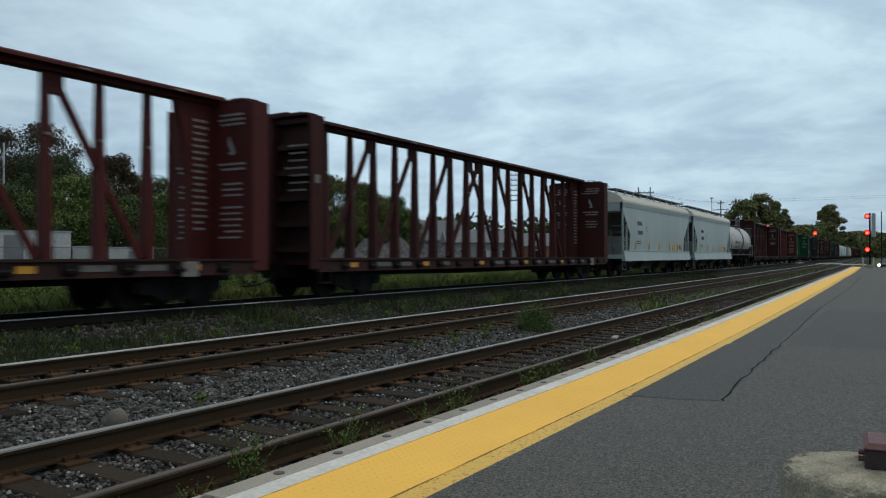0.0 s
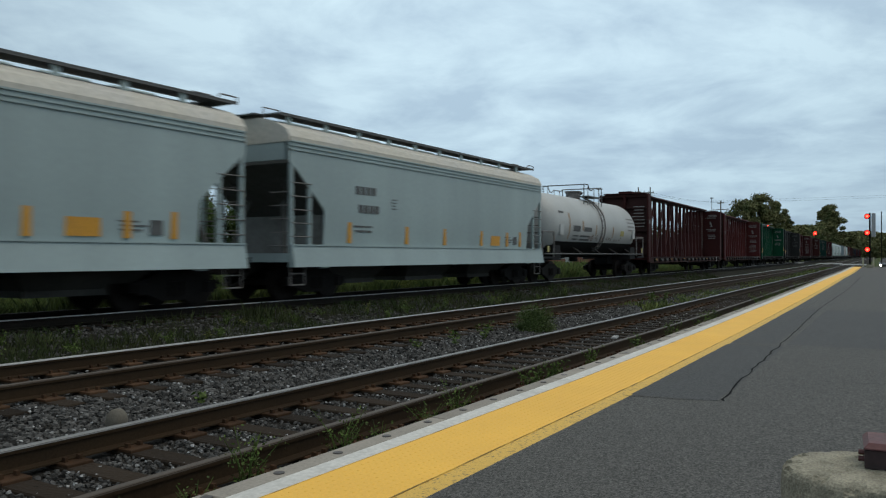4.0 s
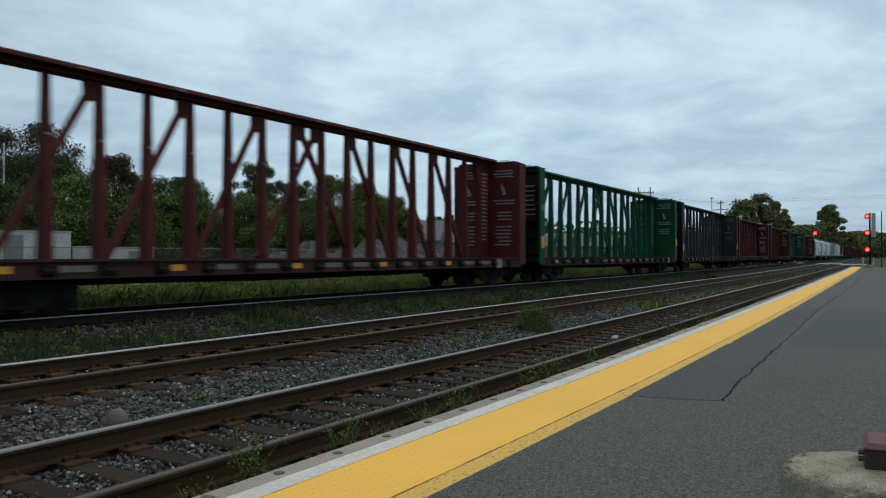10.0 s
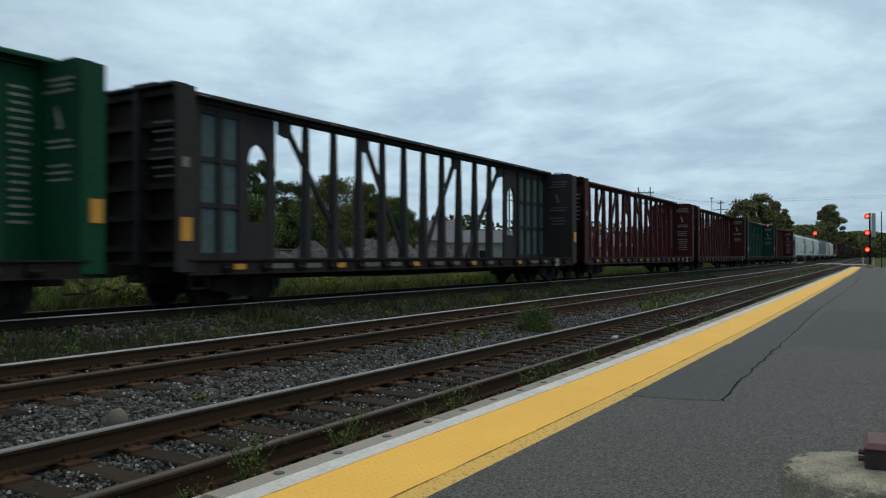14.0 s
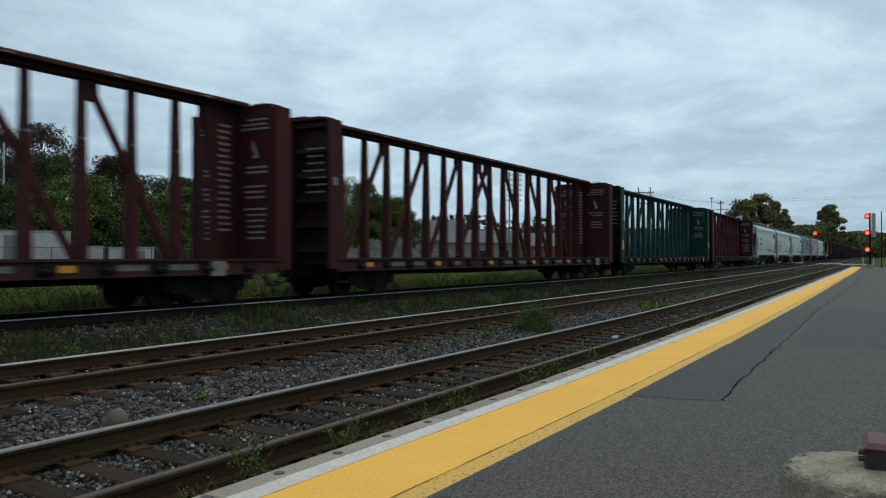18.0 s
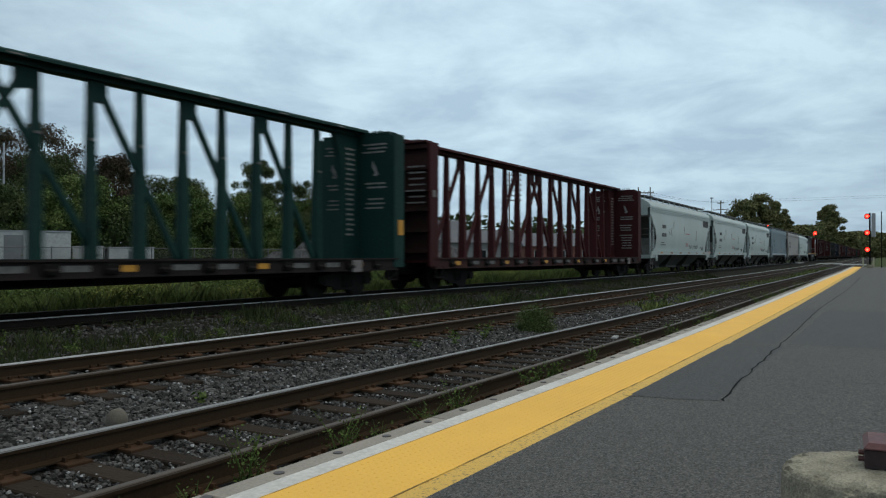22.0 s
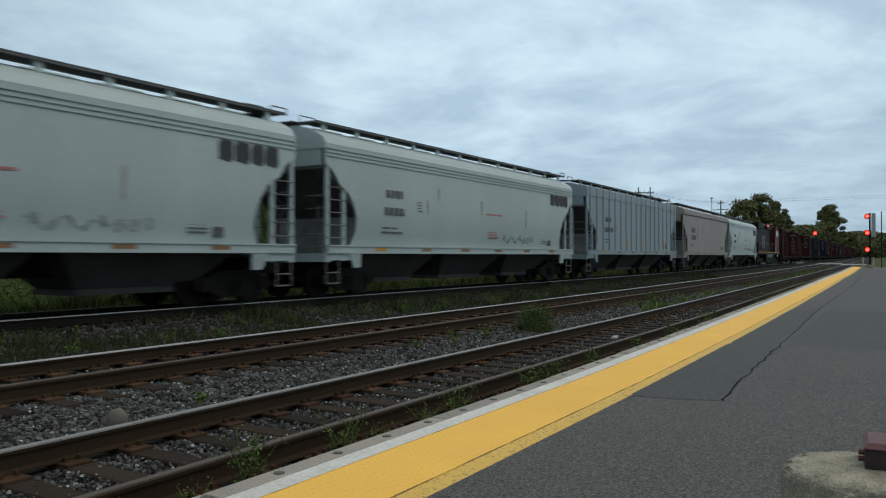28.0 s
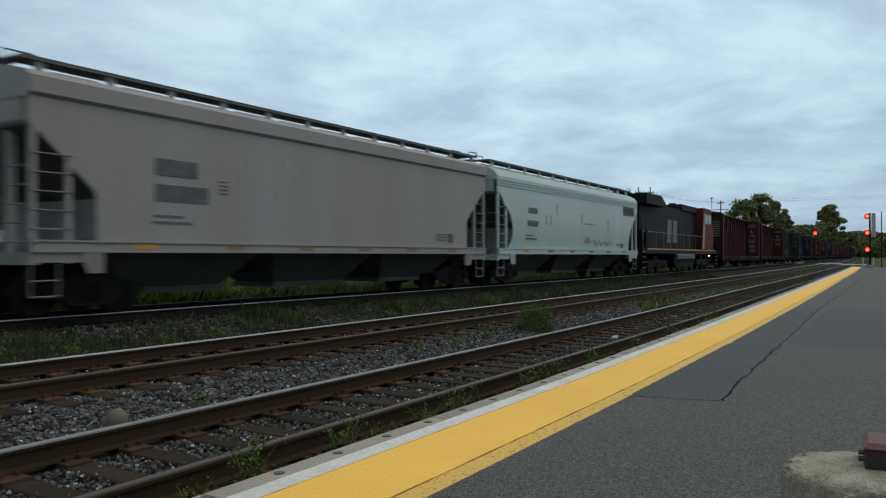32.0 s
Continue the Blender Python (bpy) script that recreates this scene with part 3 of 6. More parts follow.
def centerbeam(label, mat, seed=0, windows=False, text=M_LETTER, corner=False):
    """A centre-beam flat car with end bulkheads."""
    rnd = random.Random(seed)
    car = thing("centerbeam_flatcar", label, "freight car", group="cars of the freight train")
    part("deck", Geo().box(-CB, CB, -1.36, 1.36, 0.90, CB_DECK), mat, car)
    part("centre_sill", Geo().box(-CB - 0.2, CB + 0.2, -0.33, 0.33, 0.55, 0.90), M_GRIME, car)
    for side in (-1, 1):
        ring = [(1.30, 0.72), (1.47, 0.72), (1.47, 0.76), (1.44, 0.76), (1.44, 1.03), (1.50, 1.03), (1.50, 1.07), (1.30, 1.07)]
        part("side_sill", Geo().drawn([(side * a, b) for a, b in (ring if side > 0 else ring[::-1])], -CB, CB), M_SILL_RED if mat in (M_RED, M_RED_B, M_RED_C) else M_SILL, car, "grimy dark side sill")
    for i in range(-8, 9):
        x = i * 1.22
        g = Geo().box(x - 0.15, x + 0.15, -1.50, -1.44, 0.78, 1.0).tube((x - 0.12, -1.50, 0.85), (x + 0.12, -1.50, 0.85), 0.06, 6)
        part("winch", g, M_GRIME, car)
        if i < 8:
            yellow = i % 3 == 1
            if yellow or rnd.random() < 0.8:
                size = 0.34 if yellow else rnd.choice((0.4, 0.55, 0.68))
                part("reflector" if yellow else "label_plate", Geo().box(x + 0.24, x + 0.24 + size, -1.452, -1.438, 0.83 if yellow else 0.84, 0.96), M_REFLECT if yellow else M_PLATE_PALE, car,
                     "yellow reflector strip" if yellow else "worn pale label plate")
    g = Geo().drawn([(-0.17, 4.75), (0.17, 4.75), (0.17, 4.84), (0.40, 4.84), (0.40, 4.90), (0.36, CB_TOP), (-0.36, CB_TOP), (-0.40, 4.90), (-0.40, 4.84), (-0.17, 4.84)], -CB, CB)
    part("top_chord", g, mat, car)
    # pale plates painted in for slots where the sky shines through the chord
    for i in range(-4, 5):
        part("chord_lug", Geo().box(i * 2 * BAY - 0.14, i * 2 * BAY + 0.14, -0.408, -0.395, 4.855, 4.885), M_PALE, car)
    bay = 1.22 if windows else BAY
    for x in [s * bay * (0.5 + k) for k in range(5 if windows else 8) for s in (-1, 1)]:
        part("post", Geo().beam((x, 0, CB_DECK), (x, 0, 4.77), 0.19, 0.30, 0.14, 0.14), mat, car)
        part("strap_eye", Geo().box(x - 0.05, x + 0.05, -0.13, -0.10, 3.5, 3.55), M_PALE, car)
    z0, z1 = CB_DECK + 0.1, 4.62
    # diagonals lean away from the middle, where two of them cross
    if windows:
        runs = [(6.3, 3.65), (2.75, 0.6)]
    else:
        runs = [(-0.33, 1.92)] + [(a + 0.2, a + 2.2) for a in (1.5 * BAY, 3.5 * BAY, 5.5 * BAY)]
    for a, b in runs:
        for side in (-1, 1):
            part("diagonal", Geo().beam((side * a, 0, z1), (side * b, 0, z0), 0.14, 0.10), mat, car)
            toe = 0.36 if b > a else -0.36
            p = [(a - toe * 0.75, 4.76), (a + toe * 0.45, 4.76), (a + toe * 0.45, 4.48), (a + toe * 0.1, 4.32), (a - toe * 0.75, 4.40)]
            part("gusset", Geo().prism([(side * x, z) for x, z in p], -0.06, 0.06), mat, car)
    for side in (-1, 1):
        if not windows:
            p = [(10.68, CB_DECK), (10.68, 4.78), (9.62, 4.78), (9.66, 4.5), (9.80, 4.1), (9.92, 3.5), (9.98, 2.9), (9.98, CB_DECK)]
            part("end_web", Geo().prism([(side * x, z) for x, z in p], -0.10, 0.10), mat, car, "broad end plate of the centre beam")
            if side > 0:
                lines(car, 10.08, 10.54, 1.7, 4.4, 18, -0.104, text, seed + 8, gap=0.62)
        else:
            # framed panels with an arched opening next to the open bays
            wx = side * 7.37
            g = Geo()
            arch = [(0.34 * math.cos(t), 3.55 + 0.45 * math.sin(t)) for t in [math.pi * i / 12 for i in range(13)]]
            right = [(wx + 0.62, 4.76), (wx + 0.62, CB_DECK), (wx + 0.34, CB_DECK)] + [(wx + 0.34, 2.0)] + [(wx + px, pz) for px, pz in arch[:7]] + [(wx, 4.76)]
            left = [(2 * wx - px, pz) for px, pz in right]
            g.prism(right, -0.05, 0.05).prism(left, -0.05, 0.05).box(wx - 0.34, wx + 0.34, -0.04, 0.04, CB_DECK, 2.0)
            part("arched_panel", g, mat, car)
            g = Geo()
            edges = [8.02 + (CB - 0.1 - 8.02) * k / 4 for k in range(5)]
            for x in edges:
                g.box(side * x - 0.09, side * x + 0.09, -0.12, 0.12, CB_DECK, 4.76)
            for za, zb in ((CB_DECK, 1.21), (2.29, 2.41), (3.39, 3.51), (4.53, 4.76)):
                g.box(*sorted((side * 8.02, side * (CB - 0.1))), -0.09, 0.09, za, zb)
            part("panel_frame", g, mat, car)
            for k in range(4):
                for za, zb in ((1.2, 2.3), (2.4, 3.4), (3.5, 4.54)):
                    part("panel", Geo().box(*sorted((side * (edges[k] + 0.085), side * (edges[k + 1] - 0.085))), -0.04, 0.04, za, zb), M_TEAL, car, "faded teal sheet-metal panel")
        # bulkhead: a sheet on deep ribs between side plates
        xa, xb = sorted((side * (CB - 0.18), side * (CB - 0.12)))
        g = Geo().add([(x, y, z) for x in (xa, xb) for y, z in ((-1.42, CB_DECK), (1.42, CB_DECK), (1.42, 4.62), (1.25, 4.78), (-1.25, 4.78), (-1.42, 4.62))],
                      [(0, 1, 2, 3, 4, 5), (11, 10, 9, 8, 7, 6)] + [(i, i + 6, (i + 1) % 6 + 6, (i + 1) % 6) for i in range(6)])
        bulk = part("bulkhead", g, mat, car)
        # grimy sill paint reused to put the end's shade into sheet and ribs
        grimy = M_SILL_RED if mat in (M_RED, M_RED_B, M_RED_C) else M_SILL
        part("outer_sheet", Geo().box(*sorted((side * (CB - 0.12), side * (CB - 0.108))), -1.36, 1.36, CB_DECK, 4.6), grimy, bulk, "outer face of the bulkhead, painted dark for shade")
        for z in (1.3, 1.97, 2.64, 3.31, 3.98, 4.66):
            part("rib", Geo().box(*sorted((side * (CB - 0.11), side * (CB + 0.10))), -1.36, 1.36, z - 0.07, z + 0.07), grimy, bulk)
        for y in (-1.42, 1.42):
            p = [(side * (CB - 0.2), 0.8), (side * (CB + 0.3), 0.8), (side * (CB + 0.3), 4.71), (side * (CB + 0.28), 4.74), (side * (CB - 0.2), 4.74)]
            part("side_plate", Geo().prism(p if side > 0 else p[::-1], y - 0.05, y + 0.05), mat, bulk)
        part("edge_post", Geo().box(*sorted((side * (CB - 0.12), side * (CB + 0.2))), -0.07, 0.07, 0.8, 4.78), mat, bulk)
        part("top_plate", Geo().box(*sorted((side * (CB - 0.2), side * (CB + 0.24))), -1.25, 1.25, 4.76, 4.82), mat, bulk)
        part("grab_iron", Geo().pipe([(side * CB, -0.9, 4.76), (side * CB, -0.9, 4.88), (side * CB, -0.5, 4.88), (side * CB, -0.5, 4.76)], 0.015), mat, bulk)
        part("step", Geo().box(*sorted((side * (CB - 0.5), side * (CB - 0.05))), -1.48, -1.38, 0.42, 0.46).box(side * (CB - 0.5) - 0.02, side * (CB - 0.5) + 0.02, -1.46, -1.42, 0.42, 0.8).box(side * (CB - 0.07) - 0.02, side * (CB - 0.07) + 0.02, -1.46, -1.42, 0.42, 0.8), M_GRIME, car)
    # marks on the inner face of one bulkhead, on both sides of the centre beam
    x = CB - 0.18
    faint = M_FAINT if mat is M_DGREEN else text
    for y0, wide, fade in ((-1.22, 0.95, text), (0.45, 0.72, faint)):
        lines(car, y0, y0 + wide, 4.18, 4.52, 3, x, fade, seed + 1, on="end", gap=0.62)
        leaf_mark(car, x, y0 + 0.48 * wide, 3.74, 0.46, fade)
        lines(car, y0, y0 + wide, 3.12, 3.36, 2, x, fade, seed + 2, on="end", gap=0.6)
        lines(car, y0 + 0.1 * wide, y0 + 0.9 * wide, 2.5, 2.9, 3, x, fade, seed + 3, on="end", gap=0.66)
        if seed in (11, 31):
            lines(car, y0 + 0.1 * wide, y0 + 0.9 * wide, 1.5, 2.35, 6, x, fade, seed + 4, on="end", gap=0.68)
    lines(car, -1.2, -0.4, 2.75, 4.1, 7, -CB - 0.105, text, seed + 6, on="end", gap=0.76)
    part("stencil", Geo().box(-CB - 0.16, -CB + 0.02, -1.482, -1.468, 3.0, 3.22), M_PALE, car, "worn white stencil on the corner post")
    part("data_plate", Geo().box(8.6, 9.0, -1.53, -1.50, 0.70, 1.02), M_PALE, car, "pale data plate on the sill")
    if corner:
        part("reflector", Geo().box(-CB - 0.2, -CB + 0.08, -1.487, -1.468, 1.45, 1.95), M_REFLECT, car, "yellow reflector strip")
        part("reflector", Geo().box(CB - 0.02, CB + 0.24, -1.487, -1.468, 1.75, 2.2), M_REFLECT, car, "yellow reflector strip")
    part("air_reservoir", Geo().tube((-2.2, -0.6, 0.72), (-0.6, -0.6, 0.72), 0.2, 10), M_GRIME, car)
    part("brake_cylinder", Geo().box(1.2, 2.6, -0.9, -0.3, 0.55, 0.97), M_GRIME, car)
    part("brake_rod", Geo().pipe([(-8.0, -0.9, 0.62), (-3.0, -1.0, 0.56), (3.0, -1.0, 0.58), (8.0, -0.9, 0.66)], 0.022), M_GRIME, car)
    add_trucks(car, 8.85)
    add_couplers(car, CB + 0.46)
    return car


def hopper_profile(half, cut, stepped):
    """A side sheet in x and z, cut away at its ends in two bows or along one slant."""
    if stepped:
        right = [(half, 3.98), (half, 3.50), (half - 0.16, 3.47), (half - 0.42, 3.30), (half - 0.68, 3.02), (half - 0.90, 2.93), (half - 1.15, 2.80), (half - 1.42, 2.52), (half - 1.60, 2.2), (half - 1.64, 1.8), (half - cut, 1.38)]
    else:
        right = [(half, 3.98), (half, 3.42), (half - 0.12, 3.40), (half - 1.55, 2.35), (half - 1.6, 2.28), (half - 1.64, 1.38)]
    right = [(half - 0.82 * (half - x), z) for x, z in right]
    left = [(-x, z) for x, z in right]
    return left[::-1] + right


def covered_hopper(label, mat, half, seed, roof=None, ribs=0, ink=M_INK, scheme="plain", deep_sill=False, round_roof=True, bowed=True):
    car = thing("covered_hopper_car", label, "freight car", group="cars of the freight train")
    rnd = random.Random(seed)
    W = 1.56
    cut = 1.4
    prof = hopper_profile(half, cut, bowed)
    foot, belly = (0.12, 0.03) if bowed else (0.05, 0.015) if round_roof else (0.0, 0.0)

    def skin(z):
        """How far the side stands from the middle at height z."""
        u = (z - 1.38) / 2.6
        return W - foot * max(0.0, 1 - u / 0.5) ** 2 + belly * math.sin(math.pi * min(max(u, 0.0), 1.0))

    edge = sorted((z, x) for x, z in prof if x > 0)
    rows = sorted({round(1.38 + 2.6 * i / 16, 3) for i in range(17)} | {z for z, _ in edge})
    reach = [float(np.interp(z, [e[0] for e in edge], [e[1] for e in edge])) for z in rows]
    for side in (-1, 1):
        outer = [[(-x + 2 * x * k / 8, side * skin(z), z) for k in range(9)] for z, x in zip(rows, reach)]
        inner = [[(px, py - side * 0.03, pz) for px, py, pz in row] for row in outer]
        part("side_sheet", Geo().loft([o + i[::-1] for o, i in zip(outer, inner)]), mat, car)
    hb = half - 0.02
    core = [(hb, 3.97), (hb, 3.5), (hb - cut - 0.1, 2.30), (hb - cut - 0.1, 1.38)]
    part("hopper_body", Geo().prism([(-x, z) for x, z in core[::-1]] + core, -W + 0.16, W - 0.16), mat, car)
    # roof: rounded shoulders, ending in flat panels
    if round_roof:
        sec = [(-W - 0.012, 3.93), (-W - 0.012, 4.06), (-W + 0.10, 4.24), (-W + 0.42, 4.42), (-0.6, 4.58), (0.6, 4.58), (W - 0.42, 4.42), (W - 0.10, 4.24), (W + 0.012, 4.06), (W + 0.012, 3.93)]
    else:
        sec = [(-W + 0.01, 3.90), (-W - 0.07, 3.97), (-W - 0.07, 4.26), (-W + 0.12, 4.38), (-0.6, 4.56), (0.6, 4.56), (W - 0.12, 4.38), (W + 0.07, 4.26), (W + 0.07, 3.97), (W - 0.01, 3.90)]
    if ribs:
        sec = [(-W + 0.01, 3.90), (-W - 0.02, 3.97), (-W - 0.02, 4.36), (-W + 0.06, 4.40), (-0.6, 4.56), (0.6, 4.56), (W - 0.06, 4.40), (W + 0.02, 4.36), (W + 0.02, 3.97), (W - 0.01, 3.90)]
    part("roof", Geo().loft([[(x, y, z) for y, z in sec] for x in (-half, half)]), roof or mat, car, "dusty rounded roof" if roof else "")
    if round_roof:
        for z in (3.74, 3.84, 3.94):
            part("side_rib", Geo().box(-half + 0.02, half - 0.02, -W - 0.035, -W + 0.02, z - 0.018, z + 0.018), mat, car)
    for k in range(ribs):
        x = -half + 2 * half * (k + 0.5) / ribs
        zb = 1.36 if abs(x) < half - cut else 1.36 + (abs(x) - half + cut) * 0.95 + 0.35
        part("side_rib", Geo().box(x - 0.035, x + 0.035, -W - 0.05, -W + 0.02, zb, 4.37), mat, car)
    zs = 0.86 if deep_sill else 1.20
    flare = 0.09 if deep_sill else 0.0
    for side in (-1, 1):
        ring = [(W - 0.06, zs), (W + 0.06 + flare, zs), (W + 0.06, 1.385), (W + 0.09, 1.385), (W + 0.09, 1.42), (W - 0.1, 1.42), (W - 0.06, 1.385)]
        part("side_sill", Geo().drawn([(side * y, z) for y, z in (ring if side > 0 else ring[::-1])], -half + 0.05, half - 0.05), mat, car)
    # hopper bays under the floor, darker than the side sheets
    n = 3
    span = 2 * (half - cut - 0.1)
    for k in range(n):
        a = -half + cut + 0.1 + span * k / n
        b = a + span / n
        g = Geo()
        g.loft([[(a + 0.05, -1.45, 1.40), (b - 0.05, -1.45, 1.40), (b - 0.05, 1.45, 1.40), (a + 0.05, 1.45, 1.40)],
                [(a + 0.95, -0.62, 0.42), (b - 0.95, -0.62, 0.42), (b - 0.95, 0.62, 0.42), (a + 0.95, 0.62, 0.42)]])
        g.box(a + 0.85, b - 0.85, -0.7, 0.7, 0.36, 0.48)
        part("hopper_bay", g, M_BAY, car, "dark sloped hopper bay")
    part("centre_sill", Geo().box(-half, half, -0.3, 0.3, 0.72, 1.1), M_GRIME, car)
    for side in (-1, 1):
        # slope sheet, end panel bracing and the open end platform
        x = side * half
        part("end_sill", Geo().box(*sorted((x - side * 0.22, x)), -W, W, 0.98, 1.20).box(*sorted((x - side * cut, x)), -W, -W + 0.1, 1.02, 1.2).box(*sorted((x - side * cut, x)), W - 0.1, W, 1.02, 1.2), mat, car)
        # M_SHADE paints the shade under the overhanging end into these parts
        a = [(x - side * 0.02, 3.49), (x - side * (cut + 0.15), 2.18), (x - side * (cut + 0.15), 2.10), (x - side * 0.02, 3.41)]
        part("slope_sheet", Geo().prism(a if side > 0 else a[::-1], -W + 0.035, W - 0.035), M_SHADE, car, "grimy slope sheet with its shade painted in")
        part("bolster_web", Geo().box(*sorted((x - side * (cut - 0.02), x - side * (cut + 0.08))), -W + 0.15, W - 0.15, 1.15, 2.2), M_WEB, car, "dusty grey plate over the truck")
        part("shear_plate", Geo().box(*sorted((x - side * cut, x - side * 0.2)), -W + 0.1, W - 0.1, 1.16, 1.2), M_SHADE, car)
        if round_roof:
            for y in (-0.8, 0.8):
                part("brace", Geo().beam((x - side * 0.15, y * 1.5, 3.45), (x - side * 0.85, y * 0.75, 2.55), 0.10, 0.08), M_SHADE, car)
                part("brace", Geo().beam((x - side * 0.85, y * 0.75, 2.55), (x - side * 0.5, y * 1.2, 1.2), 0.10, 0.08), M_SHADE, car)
        else:
            for y in (-0.8, 0.8):
                part("brace", Geo().beam((x - side * 0.14, y, 1.1), (x - side * 0.14, y, 3.45), 0.14, 0.12), mat, car)
        for y in (-W - 0.05, W + 0.02):
            k = x - side * cut
            p = [(k - side * 0.02, 0.86), (k + side * 0.28, 0.86), (k + side * 0.40, 1.16), (k + side * 0.40, 1.26), (k - side * 0.02, 1.42)]
            part("jacking_bracket", Geo().prism(p if side > 0 else p[::-1], y, y + 0.04), mat, car)
        for y in (-W + 0.03, W - 0.03):
            for xx in (0.05, 0.72):
                part("ladder_post", Geo().box(*sorted((x - side * xx, x - side * (xx + 0.10))), y - 0.04, y + 0.04, 1.0, 3.5 if xx < 0.5 else 2.95), mat, car)
            for k in range(6):
                z = 1.28 + 0.33 * k
                part("rung", Geo().tube((x - side * 0.05, y - 0.05, z), (x - side * 0.8, y - 0.05, z), 0.014, 6), M_PALE, car)
            for k in range(5):
                z = 1.28 + 0.33 * k
                part("rung", Geo().tube((x - side * 0.03, y, z + 0.1), (x - side * 0.03, y * 0.6, z + 0.1), 0.014, 6), M_PALE, car)
            part("stirrup", Geo().pipe([(x - side * 0.08, y, 1.0), (x - side * 0.08, y, 0.42), (x - side * 0.6, y, 0.42), (x - side * 0.6, y, 1.0)], 0.018).tube((x - side * 0.08, y, 0.7), (x - side * 0.6, y, 0.7), 0.016), M_PALE, car)
        part("corner_plate", Geo().box(*sorted((x - side * (cut - 0.25), x - side * (cut + 0.05))), -W - 0.05, -W + 0.02, 0.82, 1.36), mat, car)
        part("roof_grab", Geo().pipe([(x - side * 0.1, -0.6, 4.5), (x - side * 0.1, -0.6, 4.86), (x - side * 0.7, -0.6, 4.86), (x - side * 0.7, -0.6, 4.5)], 0.016), M_PALE, car)
    # roof walk on stanchions, and hatches
    for side in (-1, 1):
        y = side * 0.86
        part("roof_walk", Geo().box(-half + 0.1, half + 0.15, y - 0.3, y + 0.3, 4.655, 4.69).box(-half + 0.1, half + 0.15, *sorted((side * 1.13, side * 1.16)), 4.63, 4.70), M_GRATE, car, "dark steel grating roof walk")
        k = -half + 0.5
        while k < half:
            part("stanchion", Geo().box(k - 0.08, k + 0.08, *sorted((side * 1.06, side * 1.11)), 4.28, 4.66), mat, car)
            k += 1.45
        part("walk_end", Geo().box(*sorted((side * (half - 0.42), side * (half + 0.15))), -0.56, 0.56, 4.655, 4.69), M_GRATE, car)
        part("walk_rail", Geo().pipe([(half + 0.15, side * 1.14, 4.66), (half + 0.15, side * 1.14, 4.80), (half - 0.35, side * 1.14, 4.80), (half - 0.5, side * 1.14, 4.66)], 0.018), M_PALE, car)
    x = -half + 1.2
    while x < half - 1:
        part("hatch", Geo().slab(x, x + 1.1, -0.3, 0.3, 4.56, 4.70, 0.03), mat, car)
        x += 1.6
    # marks on the side
    on = lambda z: -skin(z) - 0.008
    lines(car, -half + 2.6, -half + 3.7, 2.78, 3.06, 1, on(2.920), ink, seed + 1, gap=0.2, seg=0.19)
    lines(car, -half + 2.6, -half + 3.9, 2.28, 2.56, 1, on(2.420), ink, seed + 2, gap=0.2, seg=0.19)
    lines(car, -half + 2.5, -half + 3.6, 1.75, 2.0, 2, on(1.875), ink, seed + 3, gap=0.6)
    lines(car, -half + 4.3, -half + 4.6, 2.45, 2.8, 4, on(2.625), ink, seed + 4, gap=0.7)
    lines(car, half - 3.3, half - 2.6, 1.6, 1.85, 3, on(1.725), ink, seed + 5, gap=0.6)
    part("stencil_box", Geo().box(half - 2.55, half - 2.25, on(1.7) - 0.004, on(1.7) + 0.03, 1.55, 1.85), M_INK, car)
    if scheme == "wordmark":
        for k, (a, b) in enumerate(((0.0, 0.42), (0.47, 0.93), (0.98, 1.38), (1.42, 1.86))):
            x0 = half - 2.45
            part("company_mark", Geo().prism([(x0 + a, 3.26), (x0 + b - 0.10, 3.20), (x0 + b, 3.32), (x0 + b - 0.02, 3.68), (x0 + a + 0.10, 3.71), (x0 + a, 3.60)], on(3.47) - 0.006, on(3.47) + 0.03), M_INK_SOFT, car, "dark company mark as a plain shape")
        lines(car, 0.2, 1.6, 2.55, 2.65, 1, on(2.600), M_INK_RED, seed + 7)
        lines(car, 0.5, 1.4, 1.75, 2.1, 4, on(1.925), M_INK_RED, seed + 8)
        g, x0 = Geo(), 1.7
        pts = [(x0 + 0.045 * k + 0.14 * math.sin(0.83 * k), 1.74 + 0.10 * math.sin(1.31 * k) + 0.07 * math.sin(0.37 * k + 1)) for k in range(60)]
        for (xa, za), (xb, zb) in zip(pts, pts[1:]):
            g.beam((xa, on(za) + 0.006, za), (xb, on(zb) + 0.006, zb), 0.013, 0.02)
        part("scrawl", g, M_SCRAWL, car, "thin dark painted scrawl")
    if scheme in ("wordmark", "rusty"):
        for k in range(4):
            x0, z0 = rnd.uniform(-half + 3, half - 3), rnd.uniform(2.6, 3.5)
            part("rust_streak", Geo().prism([(x0, z0), (x0 + 0.05, z0 - rnd.uniform(0.2, 0.6)), (x0 + 0.09, z0 - 0.15), (x0 + 0.10, z0 + 0.02), (x0 + 0.05, z0 + 0.1)], on(z0 - 0.1) - 0.005, on(z0 - 0.1) + 0.03), M_STREAK, car, "thin brown rust streak")
    if scheme in ("yellow", "grey"):
        for x in ((-half + 2.3, -2.4, -0.2, 2.3, 4.3, half - 2.05) if scheme == "yellow" else (-2.1, 0.9, 5.3)):
            part("reflector", Geo().box(x, x + 0.16, on(1.8) - 0.006, on(1.8) + 0.03, 1.48, 2.25 if abs(x) > half - 3 else 2.0), M_REFLECT, car, "yellow reflector strip")
    if scheme == "yellow":
        part("notice", Geo().box(3.1, 3.8, on(1.7) - 0.006, on(1.7) + 0.03, 1.5, 1.85), M_REFLECT, car, "yellow notice")
